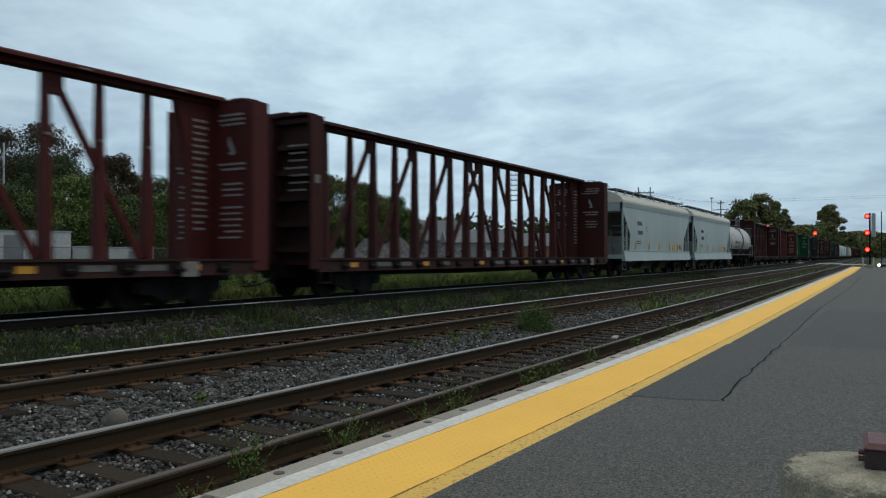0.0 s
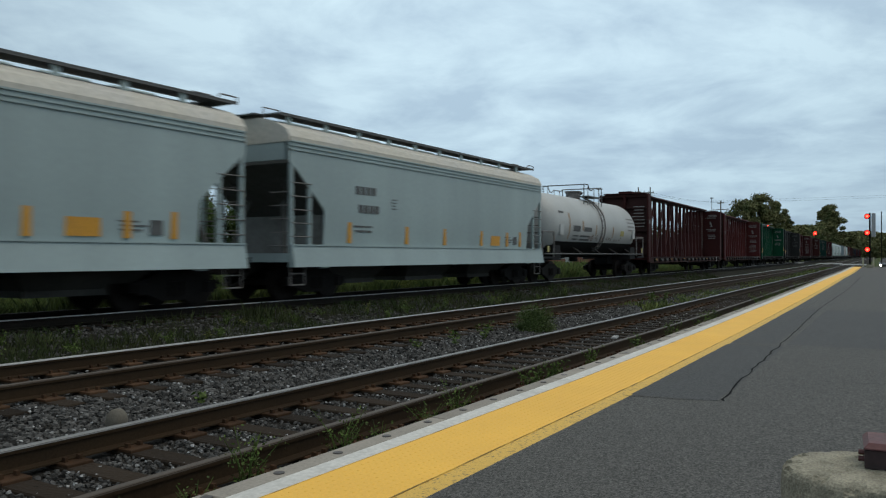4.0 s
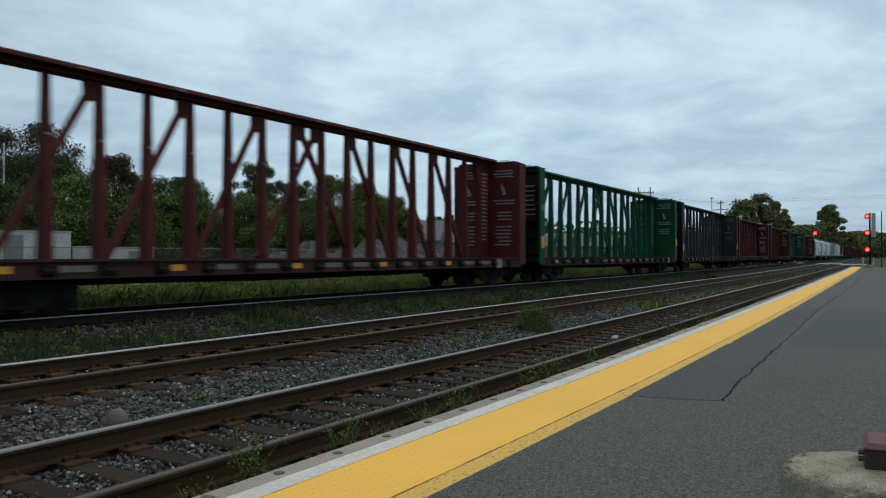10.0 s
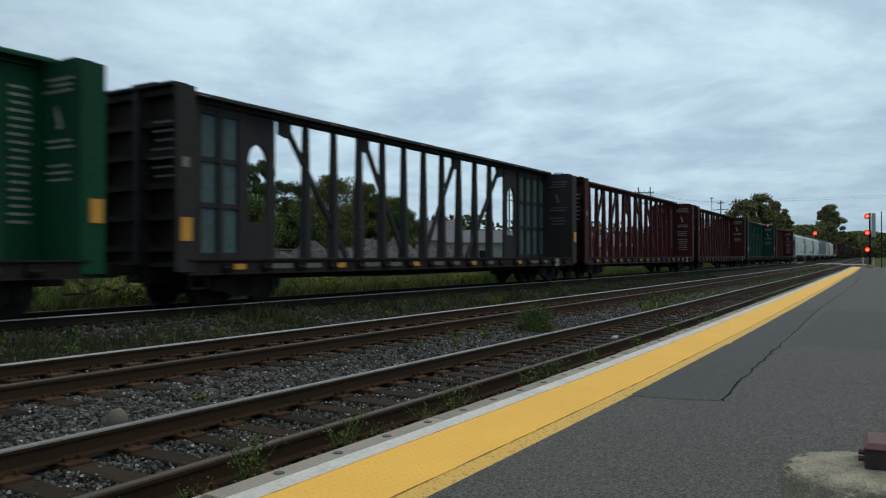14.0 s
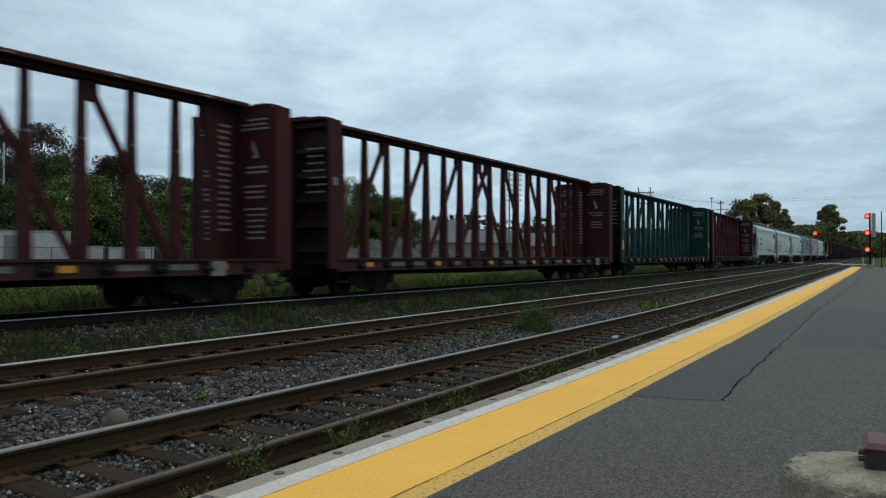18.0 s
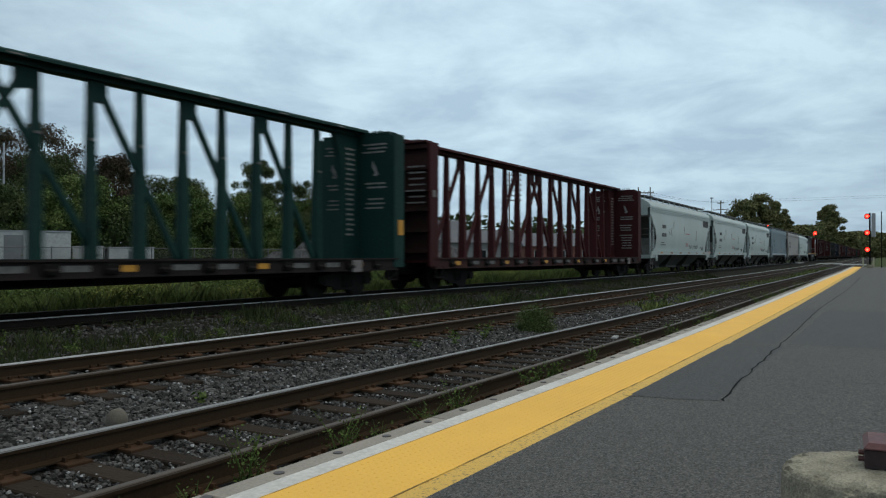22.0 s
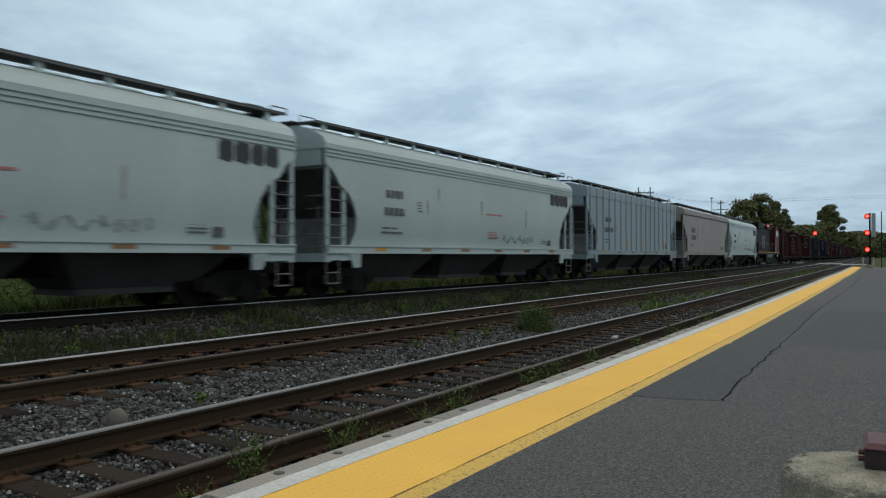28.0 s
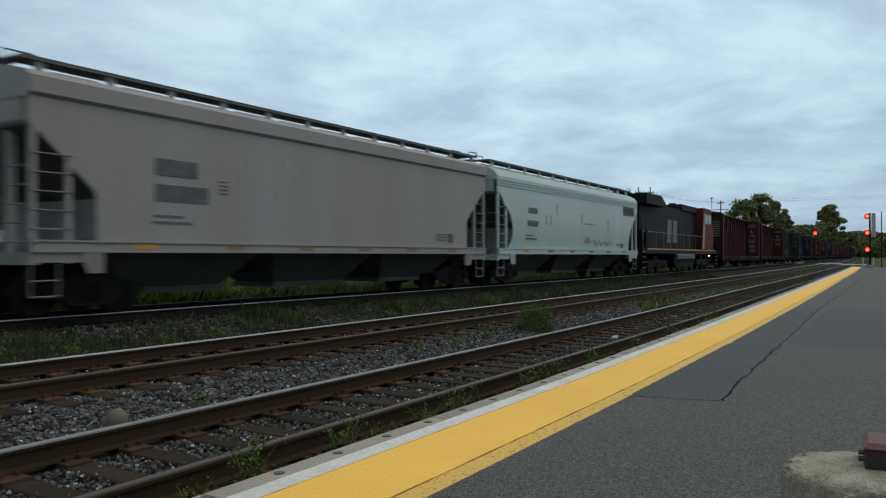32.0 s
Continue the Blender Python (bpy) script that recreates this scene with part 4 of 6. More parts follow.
    if scheme == "rusty":
        part("company_mark", Geo().box(-half + 2.62, -half + 3.7, on(2.9) - 0.0045, on(2.9) + 0.02, 2.76, 3.10), M_INK, car)
        part("company_mark", Geo().box(-half + 2.62, -half + 4.0, on(2.4) - 0.0045, on(2.4) + 0.02, 2.24, 2.58), M_INK, car)
    if scheme != "yellow":
        for k in range(6):
            x = -half + 2.4 + (2 * half - 4.8) * k / 5
            part("reflector", Geo().box(x - 0.3, x + 0.25, -W - 0.066, -W - 0.05, 1.27, 1.36), M_REFLECT if k == 0 else M_AMBER, car, "faded orange reflector strip")
    add_trucks(car, half - 1.55)
    add_couplers(car, half + 0.18)
    return car


M_STREAK = surface("rust_streak", (0.27, 0.235, 0.195), (0.33, 0.32, 0.29), 0.8, scale=5, fine=30, mix=0.9)
M_INK_SOFT = surface("worn_dark_mark", (0.022, 0.024, 0.026), (0.060, 0.063, 0.064), 0.7, scale=5, fine=25, mix=0.5)
M_SCRAWL = surface("faded_scrawl", (0.13, 0.14, 0.145), (0.24, 0.26, 0.26), 0.7, scale=5, fine=25, mix=0.8)
M_BAY = surface("dirty_hopper_paint", (0.062, 0.060, 0.053), (0.026, 0.025, 0.022), 0.75, scale=1.0, fine=9, mix=0.9)
M_WEB = surface("dusty_plate_paint", (0.21, 0.22, 0.215), (0.10, 0.098, 0.09), 0.7, scale=1.2, fine=9, mix=0.9)
# grime plus the shade under the hopper ends, both in the colour
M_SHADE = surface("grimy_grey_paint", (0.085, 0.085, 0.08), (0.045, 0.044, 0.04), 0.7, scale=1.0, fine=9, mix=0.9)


M_FADED = surface("faded_orange_tape", (0.30, 0.185, 0.095), (0.24, 0.20, 0.16), 0.7, scale=6, fine=25, mix=0.7)
M_NOTICE = surface("pale_yellow_notice", (0.36, 0.31, 0.10), (0.30, 0.28, 0.15), 0.7, scale=6, fine=25, mix=0.7)
M_STAIN = surface("rust_stain", (0.17, 0.125, 0.105), (0.26, 0.235, 0.215), 0.8, scale=9, fine=30, mix=1.0)


def tank_car():
    car = thing("tank_car", "white tank car with black underside and top platform", "freight car", group="cars of the freight train")
    R, half, zc, n = 1.46, 6.4, 2.53, 40
    rings = []
    for x, r in ((-half, 0.05), (-half + 0.04, 0.5), (-half + 0.16, 0.9), (-half + 0.36, 1.2), (-half + 0.62, 1.38), (-half + 0.95, R), (half - 0.95, R), (half - 0.62, 1.38), (half - 0.36, 1.2), (half - 0.16, 0.9), (half - 0.04, 0.5), (half, 0.05)):
        rings.append([(x, r * math.cos(math.tau * i / n), zc + r * math.sin(math.tau * i / n)) for i in range(n)])
    part("tank_shell", Geo().loft(rings), M_TANK, car, "weathered white tank shell", smooth=True)
    band = [[(x, (R + 0.012) * math.cos(a), zc + (R + 0.012) * math.sin(a)) for a in [math.radians(211 + 118 * i / 16) for i in range(17)]] + [(x, 0.5 * math.cos(a), zc + (R - 0.3) * math.sin(a)) for a in [math.radians(329 - 118 * i / 16) for i in range(17)]] for x in (-half + 0.95, half - 0.95)]
    part("black_band", Geo().loft(band), M_BLACK, car, "black painted tank bottom")
    for side in (-1, 1):
        part("stub_sill", Geo().box(*sorted((side * (half - 2.3), side * (half + 0.75))), -0.35, 0.35, 0.7, 1.25), M_BLACK, car)
        x = side * (half - 1.0)
        part("saddle", Geo().prism([(x - 0.5, 0.95), (x + 0.5, 0.95), (x + 0.35, 1.6), (x - 0.35, 1.6)], -1.35, 1.35), M_BLACK, car)
        part("end_platform", Geo().box(*sorted((side * (half - 0.4), side * (half + 0.75))), -1.45, 1.45, 1.02, 1.10), M_BLACK, car)
        for y in (-1.42, 1.42):
            part("end_rail", Geo().pipe([(side * (half - 0.5), y, 1.1), (side * (half - 0.5), y, 2.15), (side * (half + 0.7), y, 2.15), (side * (half + 0.7), y, 1.1)], 0.03), M_PALE, car, "pale steel hand rail")
        part("end_rail", Geo().pipe([(side * (half + 0.7), -1.42, 2.1), (side * (half + 0.7), 1.42, 2.1)], 0.025), M_PALE, car)
        part("lifting_lug", Geo().box(side * (half - 1.25) - 0.2, side * (half - 1.25) + 0.2, -1.5, -1.3, 2.05, 2.5), M_TANK, car)
    for y in (-1.45, 1.45):
        part("running_rail", Geo().tube((-half - 0.5, y, 1.22), (half + 0.5, y, 1.22), 0.028, 6), M_GRATE, car)
        for k in range(-2, 3):
            part("rail_strut", Geo().beam((k * 2.5, y, 1.22), (k * 2.5 - 0.3, y * 0.7, 1.55), 0.07, 0.05), M_BLACK, car)
    for y in (-0.75, 0.75):
        part("walk_platform", Geo().box(-0.6, 1.35, y - 0.3, y + 0.3, 4.02, 4.06), M_GRATE, car)
    part("manway", Geo().tube((0.0, 0, 4.0), (0.0, 0, 4.28), 0.36, 14).tube((0.0, 0, 4.28), (0.0, 0, 4.34), 0.42, 14), M_PALE, car)
    part("valve", Geo().tube((0.62, 0.0, 4.0), (0.62, 0, 4.38), 0.14, 8).tube((0.45, -0.1, 4.30), (0.85, -0.1, 4.30), 0.09, 8), M_RED_B, car)
    for y in (-1.05, 1.05):
        pts = [(-1.3, y, 3.6), (-1.3, y, 4.56), (-0.75, y, 4.58), (-0.5, y, 4.34), (-0.25, y, 4.31), (0.05, y, 4.46), (0.95, y, 4.46), (1.2, y, 4.54), (1.2, y, 3.6)]
        part("top_rail", Geo().pipe(pts, 0.026), M_GRATE, car, "steel safety rail round the hatch")
        for x in (-0.75, 0.1, 0.8):
            part("rail_post", Geo().tube((x, y, 3.6), (x, y, 4.46), 0.020, 6), M_PALE, car)
    for x in (-1.3, 1.2):
        part("top_rail", Geo().pipe([(x, -1.05, 4.55), (x, 1.05, 4.55)], 0.026), M_GRATE, car)
    for side in (-1, 1):
        arc = [(side * (R + 0.10) * math.cos(a), zc + (R + 0.10) * math.sin(a)) for a in [math.radians(-48 + 118 * i / 10) for i in range(11)]]
        for xx in (-0.1, 0.32):
            part("ladder_rail", Geo().pipe([(xx, y, z) for y, z in arc], 0.03), M_PALE, car)
        for y, z in arc[::1]:
            part("rung", Geo().tube((-0.1, y, z), (0.32, y, z), 0.018, 6), M_LETTER, car)
    part("discharge_valve", Geo().tube((0, 0, 0.85), (0, 0, 1.3), 0.22, 10), M_BLACK, car)
    on = lambda z: -math.sqrt(max(0.01, R * R - (z - zc) ** 2)) - 0.012
    def decal(x0, x1, z0, z1, mat, name, label=""):
        g = Geo()
        rows = [z0 + (z1 - z0) * i / 4 for i in range(5)]
        v = [(x, on(z), z) for z in rows for x in (x0, x1)] + [(x, on(z) + 0.02, z) for z in rows for x in (x0, x1)]
        f = [(2 * i, 2 * i + 1, 2 * i + 3, 2 * i + 2) for i in range(4)] + [(12 + 2 * i, 13 + 2 * i - 2, 11 + 2 * i - 2, 10 + 2 * i) for i in range(1, 4)]
        part(name, g.add(v, f[:4]), mat, car, label)
    for x, z0, z1 in ((-4.2, 1.9, 3.05), (-2.55, 2.3, 2.75), (-0.75, 2.1, 2.6), (1.75, 2.05, 2.6)):
        decal(x, x + 0.14, z0, z1, M_FADED, "reflector", "faded orange reflector strip")
    decal(-3.7, -2.8, 2.24, 2.5, M_INK, "lettering")
    decal(-2.35, -1.3, 2.26, 2.46, M_INK, "lettering")
    for k in range(2):
        decal(-3.6, -2.9, 1.86 + 0.15 * k, 1.92 + 0.15 * k, M_INK, "lettering")
        decal(-2.7, -1.4, 1.84 + 0.16 * k, 1.92 + 0.16 * k, M_INK, "lettering")
    decal(-5.3, -4.7, 3.0, 3.1, M_INK, "lettering")
    for k in range(4):
        decal(4.2, 5.3, 2.45 + 0.2 * k, 2.53 + 0.2 * k, M_LETTER, "lettering")
    decal(3.0, 3.6, 2.15, 2.42, M_NOTICE, "notice", "small pale yellow notice")
    rr = random.Random(8)
    for k in range(26):
        x0, z0 = rr.uniform(-1.6, 3.4), rr.uniform(1.78, 2.0)
        decal(x0, x0 + rr.uniform(0.06, 0.22), z0, z0 + rr.uniform(0.04, 0.22), M_STAIN, "rust_stain")
    for k in range(7):
        x0 = rr.uniform(-0.5, 0.8)
        decal(x0, x0 + 0.05, rr.uniform(3.0, 3.4), 3.9, M_STAIN, "rust_stain")
    part("placard", Geo().beam((-half - 0.2, -1.47, 1.3), (-half - 0.2, -1.47, 1.55), 0.18, 0.02), M_NOTICE, car)
    part("placard", Geo().beam((half + 0.35, -1.47, 1.3), (half + 0.35, -1.47, 1.55), 0.18, 0.02), M_NOTICE, car)
    add_trucks(car, half - 0.85)
    add_couplers(car, half + 0.55)
    return car


def locomotive():
    car = thing("diesel_locomotive", "black and orange-red diesel locomotive with white bands", "locomotive", group="cars of the freight train")
    h = 10.9
    part("frame", Geo().box(-h, h, -1.45, 1.45, 1.28, 1.58), M_BLACK, car)
    part("frame_stripe", Geo().box(-h + 1.2, h - 1.0, -1.462, -1.45, 1.50, 1.57), M_REFLECT, car, "yellow stripe along the frame")
    part("fuel_tank", Geo().prism([(-2.8, 1.28), (-2.8, 0.7), (-2.4, 0.35), (2.6, 0.35), (3.0, 0.7), (3.0, 1.28)], -1.35, 1.35), M_GRIME, car)
    for z in (1.0, 1.14):
        part("air_tank", Geo().tube((-2.6, -1.38, z), (2.6, -1.38, z), 0.14, 12), M_GRATE, car)
    part("long_hood", Geo().box(-h + 1.3, 5.6, -0.95, 0.95, 1.58, 4.35), M_BLACK, car)
    part("radiator", Geo().prism([(-h + 1.0, 4.15), (-h + 0.9, 4.75), (-h + 4.2, 4.80), (-h + 5.2, 4.40), (-h + 5.2, 4.15)], -1.5, 1.5), M_BLACK, car, "flared radiator housing")
    part("dynamic_brake", Geo().slab(0.5, 5.4, -1.1, 1.1, 4.30, 4.72, 0.06), M_BLACK, car)
    for k in range(5):
        part("roof_fan", Geo().tube((-h + 1.7 + 0.85 * k, 0, 4.75), (-h + 1.7 + 0.85 * k, 0, 4.86), 0.4, 12), M_GRIME, car)
    for k in range(13):
        x = -h + 1.6 + 0.95 * k
        part("hood_door", Geo().box(x + 0.03, x + 0.92, -0.975, -0.94, 1.7, 3.3), M_BLACK, car)
    part("cab", Geo().prism([(5.6, 1.58), (9.2, 1.58), (9.2, 3.0), (8.6, 3.6), (8.45, 4.55), (8.2, 4.70), (5.6, 4.70)], -1.5, 1.5), M_ORANGE, car, "orange-red cab")
    part("nose", Geo().prism([(9.2, 1.58), (h - 0.5, 1.58), (h - 0.6, 3.0), (9.2, 3.3)], -0.95, 0.95), M_ORANGE, car)
    for x0 in (6.1, 7.3):
        part("cab_window", Geo().box(x0, x0 + 0.9, -1.512, -1.49, 3.55, 4.25), M_GLASS, car)
    part("white_band", Geo().prism([(5.0, 1.62), (5.7, 1.62), (6.4, 4.3), (5.7, 4.3)], -1.516, -1.50), M_LETTER, car, "slanting white band")
    for k in range(2):
        part("company_mark", Geo().prism([(-3.3 + 1.5 * k, 2.0), (-2.2 + 1.5 * k, 2.0), (-2.05 + 1.5 * k, 3.5), (-3.15 + 1.5 * k, 3.5)], -0.992, -0.975), M_FAINT, car, "pale company mark as a plain shape")
    part("rear_panel", Geo().box(-h + 1.24, -h + 1.30, -0.9, 0.9, 1.6, 4.1), M_BLACK, car)
    part("end_box", Geo().box(-h + 0.9, -h + 1.35, -1.46, -1.0, 1.6, 2.6), M_GRIME, car)
    for y in (-1.4, 1.4):
        part("hand_rail", Geo().pipe([(-h + 0.4, y, 1.58), (-h + 0.4, y, 2.55), (5.4, y, 2.55)], 0.02), M_PALE, car)
        for k in range(8):
            part("rail_post", Geo().tube((-h + 1.5 + 1.8 * k, y, 1.58), (-h + 1.5 + 1.8 * k, y, 2.55), 0.018, 6), M_PALE, car)
    for side in (-1, 1):
        for k in range(4):
            part("step", Geo().box(*sorted((side * (h - 0.75), side * (h - 0.1))), -1.48, -1.1, 0.45 + 0.3 * k, 0.49 + 0.3 * k), M_PALE, car)
        part("step_side", Geo().box(*sorted((side * (h - 0.10), side * (h - 0.04))), -1.48, -1.0, 0.4, 2.2).box(*sorted((side * (h - 0.80), side * (h - 0.75))), -1.48, -1.3, 0.4, 1.6), M_GRIME, car)
    for k in range(5):
        part("louvre", Geo().box(-h + 1.0, -h + 1.28, -0.8, 0.8, 2.6 + 0.3 * k, 2.75 + 0.3 * k), M_GRATE, car)
    part("step_light", Geo().tube((7.6, -1.46, 1.15), (7.6, -1.49, 1.15), 0.06, 8), M_STEPLIGHT, car)
    part("horn", Geo().box(2.0, 2.5, -0.2, 0.2, 4.72, 4.9), M_GRIME, car)
    for x in (-6.6, 6.6):
        tr = part("truck", Geo().box(-2.3, 2.3, -1.2, -1.05, 0.45, 0.85).box(-2.3, 2.3, 1.05, 1.2, 0.45, 0.85).box(-0.3, 0.3, -1.1, 1.1, 0.6, 1.1).box(-2.2, -1.6, -1.25, -1.05, 0.35, 0.7).box(-0.3, 0.3, -1.25, -1.05, 0.35, 0.7).box(1.6, 2.2, -1.25, -1.05, 0.35, 0.7), M_GRIME, car)
        tr.location = (x, 0, 0)
        for k in (-1.85, 0.0, 1.85):
            w = part("wheelset", WHEELS, None, tr)
            w.location = (k, 0, 0.457)
    add_couplers(car, h)
    return car


M_STEPLIGHT = glowing("step_light", (1.0, 0.75, 0.35), 5.0)

RED_LABEL = "oxide red centre-beam flatcar with white marks, empty"
cars = []  # (car, place of its middle along the train)
red = centerbeam(RED_LABEL, M_RED, 11)
brown = centerbeam("brownish red centre-beam flatcar with white marks, empty", M_RED_B, 21)
maroon = centerbeam("maroon centre-beam flatcar with white marks, empty", M_RED_C, 31)
green = centerbeam("bright green centre-beam flatcar with white marks, empty", M_GREEN, 41, corner=True)
dgreen = centerbeam("dark green centre-beam flatcar with faint marks, empty", M_DGREEN, 51, corner=True)
slate = centerbeam("slate grey centre-beam flatcar with arched openings, empty", M_SLATE, 61, windows=True, text=M_GRATE, corner=True)
blue = centerbeam("dull blue centre-beam flatcar with pale marks, empty", M_BLUE, 71, corner=True)
hop_a = covered_hopper("pale grey covered hopper with dusty roof and yellow strips", M_HOP_B, 7.46, 101, roof=M_ROOF_DUST, scheme="yellow", deep_sill=True, bowed=False)
hop_w = covered_hopper("pale grey covered hopper with a dark company mark", M_HOP, 8.45, 111, scheme="wordmark")
hop_g = covered_hopper("blue-grey ribbed covered hopper with yellow strips", M_HOP_GREY, 8.3, 121, ribs=18, scheme="grey", round_roof=False, bowed=False)
hop_t = covered_hopper("weathered tan covered hopper with dark lettering patches", M_TAN, 8.3, 131, scheme="rusty", round_roof=False, bowed=False)
FIRST = set()


def couple(model, q):
    """Puts a car of that model into the train; the first one is the model itself."""
    if model.name in FIRST:
        car = copy_thing(model, Matrix.Identity(4))
    else:
        FIRST.add(model.name)
        car = model
    cars.append((car, q))


for model, q in ((red, 2.48), (brown, 26.47), (hop_a, 47.33), (hop_a, 63.80), (tank_car(), 78.82), (brown, 98.18), (red, 122.29), (green, 146.01), (slate, 170.13), (maroon, 193.53), (brown, 217.47),
                 (dgreen, 241.34), (maroon, 265.22), (hop_w, 286.64), (hop_w, 305.17), (hop_w, 323.34), (hop_g, 341.92), (hop_t, 360.70), (hop_w, 378.42), (locomotive(), 399.18),
                 (maroon, 424.23), (brown, 448.35), (slate, 472.48), (blue, 496.61), (maroon, 520.73), (brown, 544.86), (blue, 568.99), (red, 593.11), (maroon, 617.24), (brown, 641.37), (red, 665.49),
                 (maroon, 689.62), (dgreen, 713.75), (brown, 737.87), (red, 762.00), (maroon, 786.13)):
    couple(model, q)

# ---- platform details ----
COPING = Geo().slab(-1.215, 1.215, -0.085, 0.085, -0.42, 0.0, 0.012).mesh("coping_stone", M_COPING)
s = PLAT_S0 + 1.2
while s < PLAT_S1 - 0.5:
    c = part("coping_stone", COPING, None, platform)
    c.matrix_basis = at_track(s, 3.355 + plat_drift(s), Z_PLAT + plat_rise(s), math.degrees(plat_drift(s + 0.5) - plat_drift(s - 0.5)))
    s += 2.44
DISC = Geo().tube((0, 0, 0), (0, 0, 0.006), 0.035, 12).mesh("steel_disc", M_DISC)
s = 1.3
while s < 40:
    d = part("steel_disc", DISC, None, platform)
    d.matrix_basis = at_track(s, 3.352 + plat_drift(s), Z_PLAT + plat_rise(s))
    s += 0.575

# tactile bumps on the yellow strip
rnd = random.Random(5)
bv, bf = [], []
for i in range(0, 190):
    s = 1.6 + 0.062 * i
    for j in range(9):
        p = on_platform(s, 2.53 + 0.062 * j, Z_PLAT + 0.002)
        k = len(bv)
        for r, z in ((0.011, 0.0), (0.006, 0.003)):
            bv += [(p.x + r * math.cos(math.tau * a / 6), p.y + r * math.sin(math.tau * a / 6), p.z + z) for a in range(6)]
        bf += [(k + a, k + (a + 1) % 6, k + 6 + (a + 1) % 6, k + 6 + a) for a in range(6)] + [(k + 6, k + 7, k + 8, k + 9), (k + 6, k + 9, k + 10, k + 11)]
bumps = part("tactile_bumps", array_mesh("tactile_bumps", np.array(bv), np.array(bf), M_YELLOW), None, platform)
tagged(bumps, kind="stuff")


def crack(points, width, seed):
    """A thin line of filler in the asphalt along points of s and y."""
    r = random.Random(seed)
    g = Geo()
    pts = []
    for (s0, y0), (s1, y1) in zip(points, points[1:]):
        n = max(2, int(math.hypot(s1 - s0, y1 - y0) / 0.25))
        pts += [(s0 + (s1 - s0) * i / n, y0 + (y1 - y0) * i / n + r.uniform(-0.02, 0.02)) for i in range(n)]
    pts.append(points[-1])
    v, f = [], []
    for i, (s, y) in enumerate(pts):
        a, b = pts[max(0, i - 1)], pts[min(len(pts) - 1, i + 1)]
        dx, dy = b[0] - a[0], b[1] - a[1]
        q = math.hypot(dx, dy)
        w = width * r.uniform(0.6, 1.3) / 2
        zz = lambda yy: Z_PLAT + 0.10 * (2.32 - yy) / 11.36 + 0.003
        v += [on_platform(s - dy / q * w, y + dx / q * w, zz(y + dx / q * w)), on_platform(s + dy / q * w, y - dx / q * w, zz(y - dx / q * w))]
    f = [(2 * i, 2 * i + 1, 2 * i + 3, 2 * i + 2) for i in range(len(pts) - 1)]
    return part("filled_crack", g.add(v, f), M_TAR, platform, "dark filled crack in the asphalt")


crack([(7.45, 1.50), (7.6, 1.505), (8.4, 1.56), (10.5, 1.60), (14.0, 1.66), (21.6, 1.75), (32.0, 1.6), (50, 1.6)], 0.020, 1)
crack([(7.3, 2.34), (7.35, 1.9), (7.45, 1.5)], 0.012, 2)
crack([(12.2, 2.34), (12.3, 1.6), (12.4, -1.5), (12.6, -5.0)], 0.008, 3)
crack([(20.5, 2.3), (20.6, 0.5), (20.8, -4)], 0.012, 4)
crack([(9.0, 1.5), (9.1, 0.6), (9.3, -0.6), (9.4, -3.0)], 0.006, 5)


def patch(s0, s1, y0, y1):
    zz = lambda yy: Z_PLAT + 0.10 * (2.32 - yy) / 11.36 + 0.0015
    g = Geo()
    n = 8
    v = []
    for i in range(n + 1):
        s = s0 + (s1 - s0) * i / n
        v += [on_platform(s, y0, zz(y0)), on_platform(s, y1, zz(y1))]
    return part("asphalt_patch", g.add(v, [(2 * i, 2 * i + 2, 2 * i + 3, 2 * i + 1) for i in range(n)]), M_PATCH, platform, "darker asphalt patch")


patch(7.4, 12.2, 1.55, 2.34)
patch(12.5, 20.4, 1.7, 2.33)
patch(12.5, 20.4, -4.5, 1.55)

# round concrete footing with a red steel bracket
footing = thing("lamp_footing", "round weathered concrete footing on the platform", "footing", pose(4.138, 0.192, Z_PLAT + 0.015))
n = 150
prof = [(0.372, 0.0), (0.37, 0.08), (0.37, 0.16), (0.369, 0.22), (0.367, 0.262), (0.366, 0.285), (0.362, 0.303), (0.353, 0.317), (0.34, 0.327), (0.322, 0.334), (0.30, 0.338), (0.27, 0.340), (0.24, 0.341), (0.21, 0.341), (0.18, 0.342), (0.15, 0.342), (0.12, 0.342), (0.09, 0.343), (0.06, 0.343), (0.0001, 0.343)]
rings = []
for r, z in prof:
    ring = []
    for i in range(n):
        a = math.tau * i / n
        d = Vector((math.cos(a) * r * 9, math.sin(a) * r * 9, z * 9))
        rim = max(0.0, 1 - abs(z - 0.31) / 0.06) if r > 0.29 else 0.0
        chip = max(0.0, noise.noise(d * 1.6 + Vector((3, 1, 0))) + 0.6 * noise.noise(d * 4.0) - 0.08) * rim
        spall = max(0.0, noise.noise(d * 1.3 + Vector((7, 2, 5))) - 0.28) * (0.05 < r < 0.30)
        q = r * (1 + 0.012 * noise.noise(d) + 0.006 * noise.noise(d * 5) - 0.10 * chip)
        rough = 0.004 * noise.noise(d * 2.2) + 0.003 * noise.noise(d * 7)
        ring.append((q * math.cos(a), q * math.sin(a), z + rough * (r > 0.01) - 0.05 * chip - 0.03 * min(spall, 0.3) * (1 + noise.noise(d * 9))))
    rings.append(ring)
part("concrete_drum", Geo().loft(rings), M_CONCRETE, footing, "chipped grey concrete drum")
# one red steel in two tones: lit top and shaded body are painted in
M_REDSTEEL_LIT = surface("faded_red_steel", (0.115, 0.042, 0.042), (0.06, 0.034, 0.035), 0.6, 0.1, scale=9, fine=40, mix=0.8)
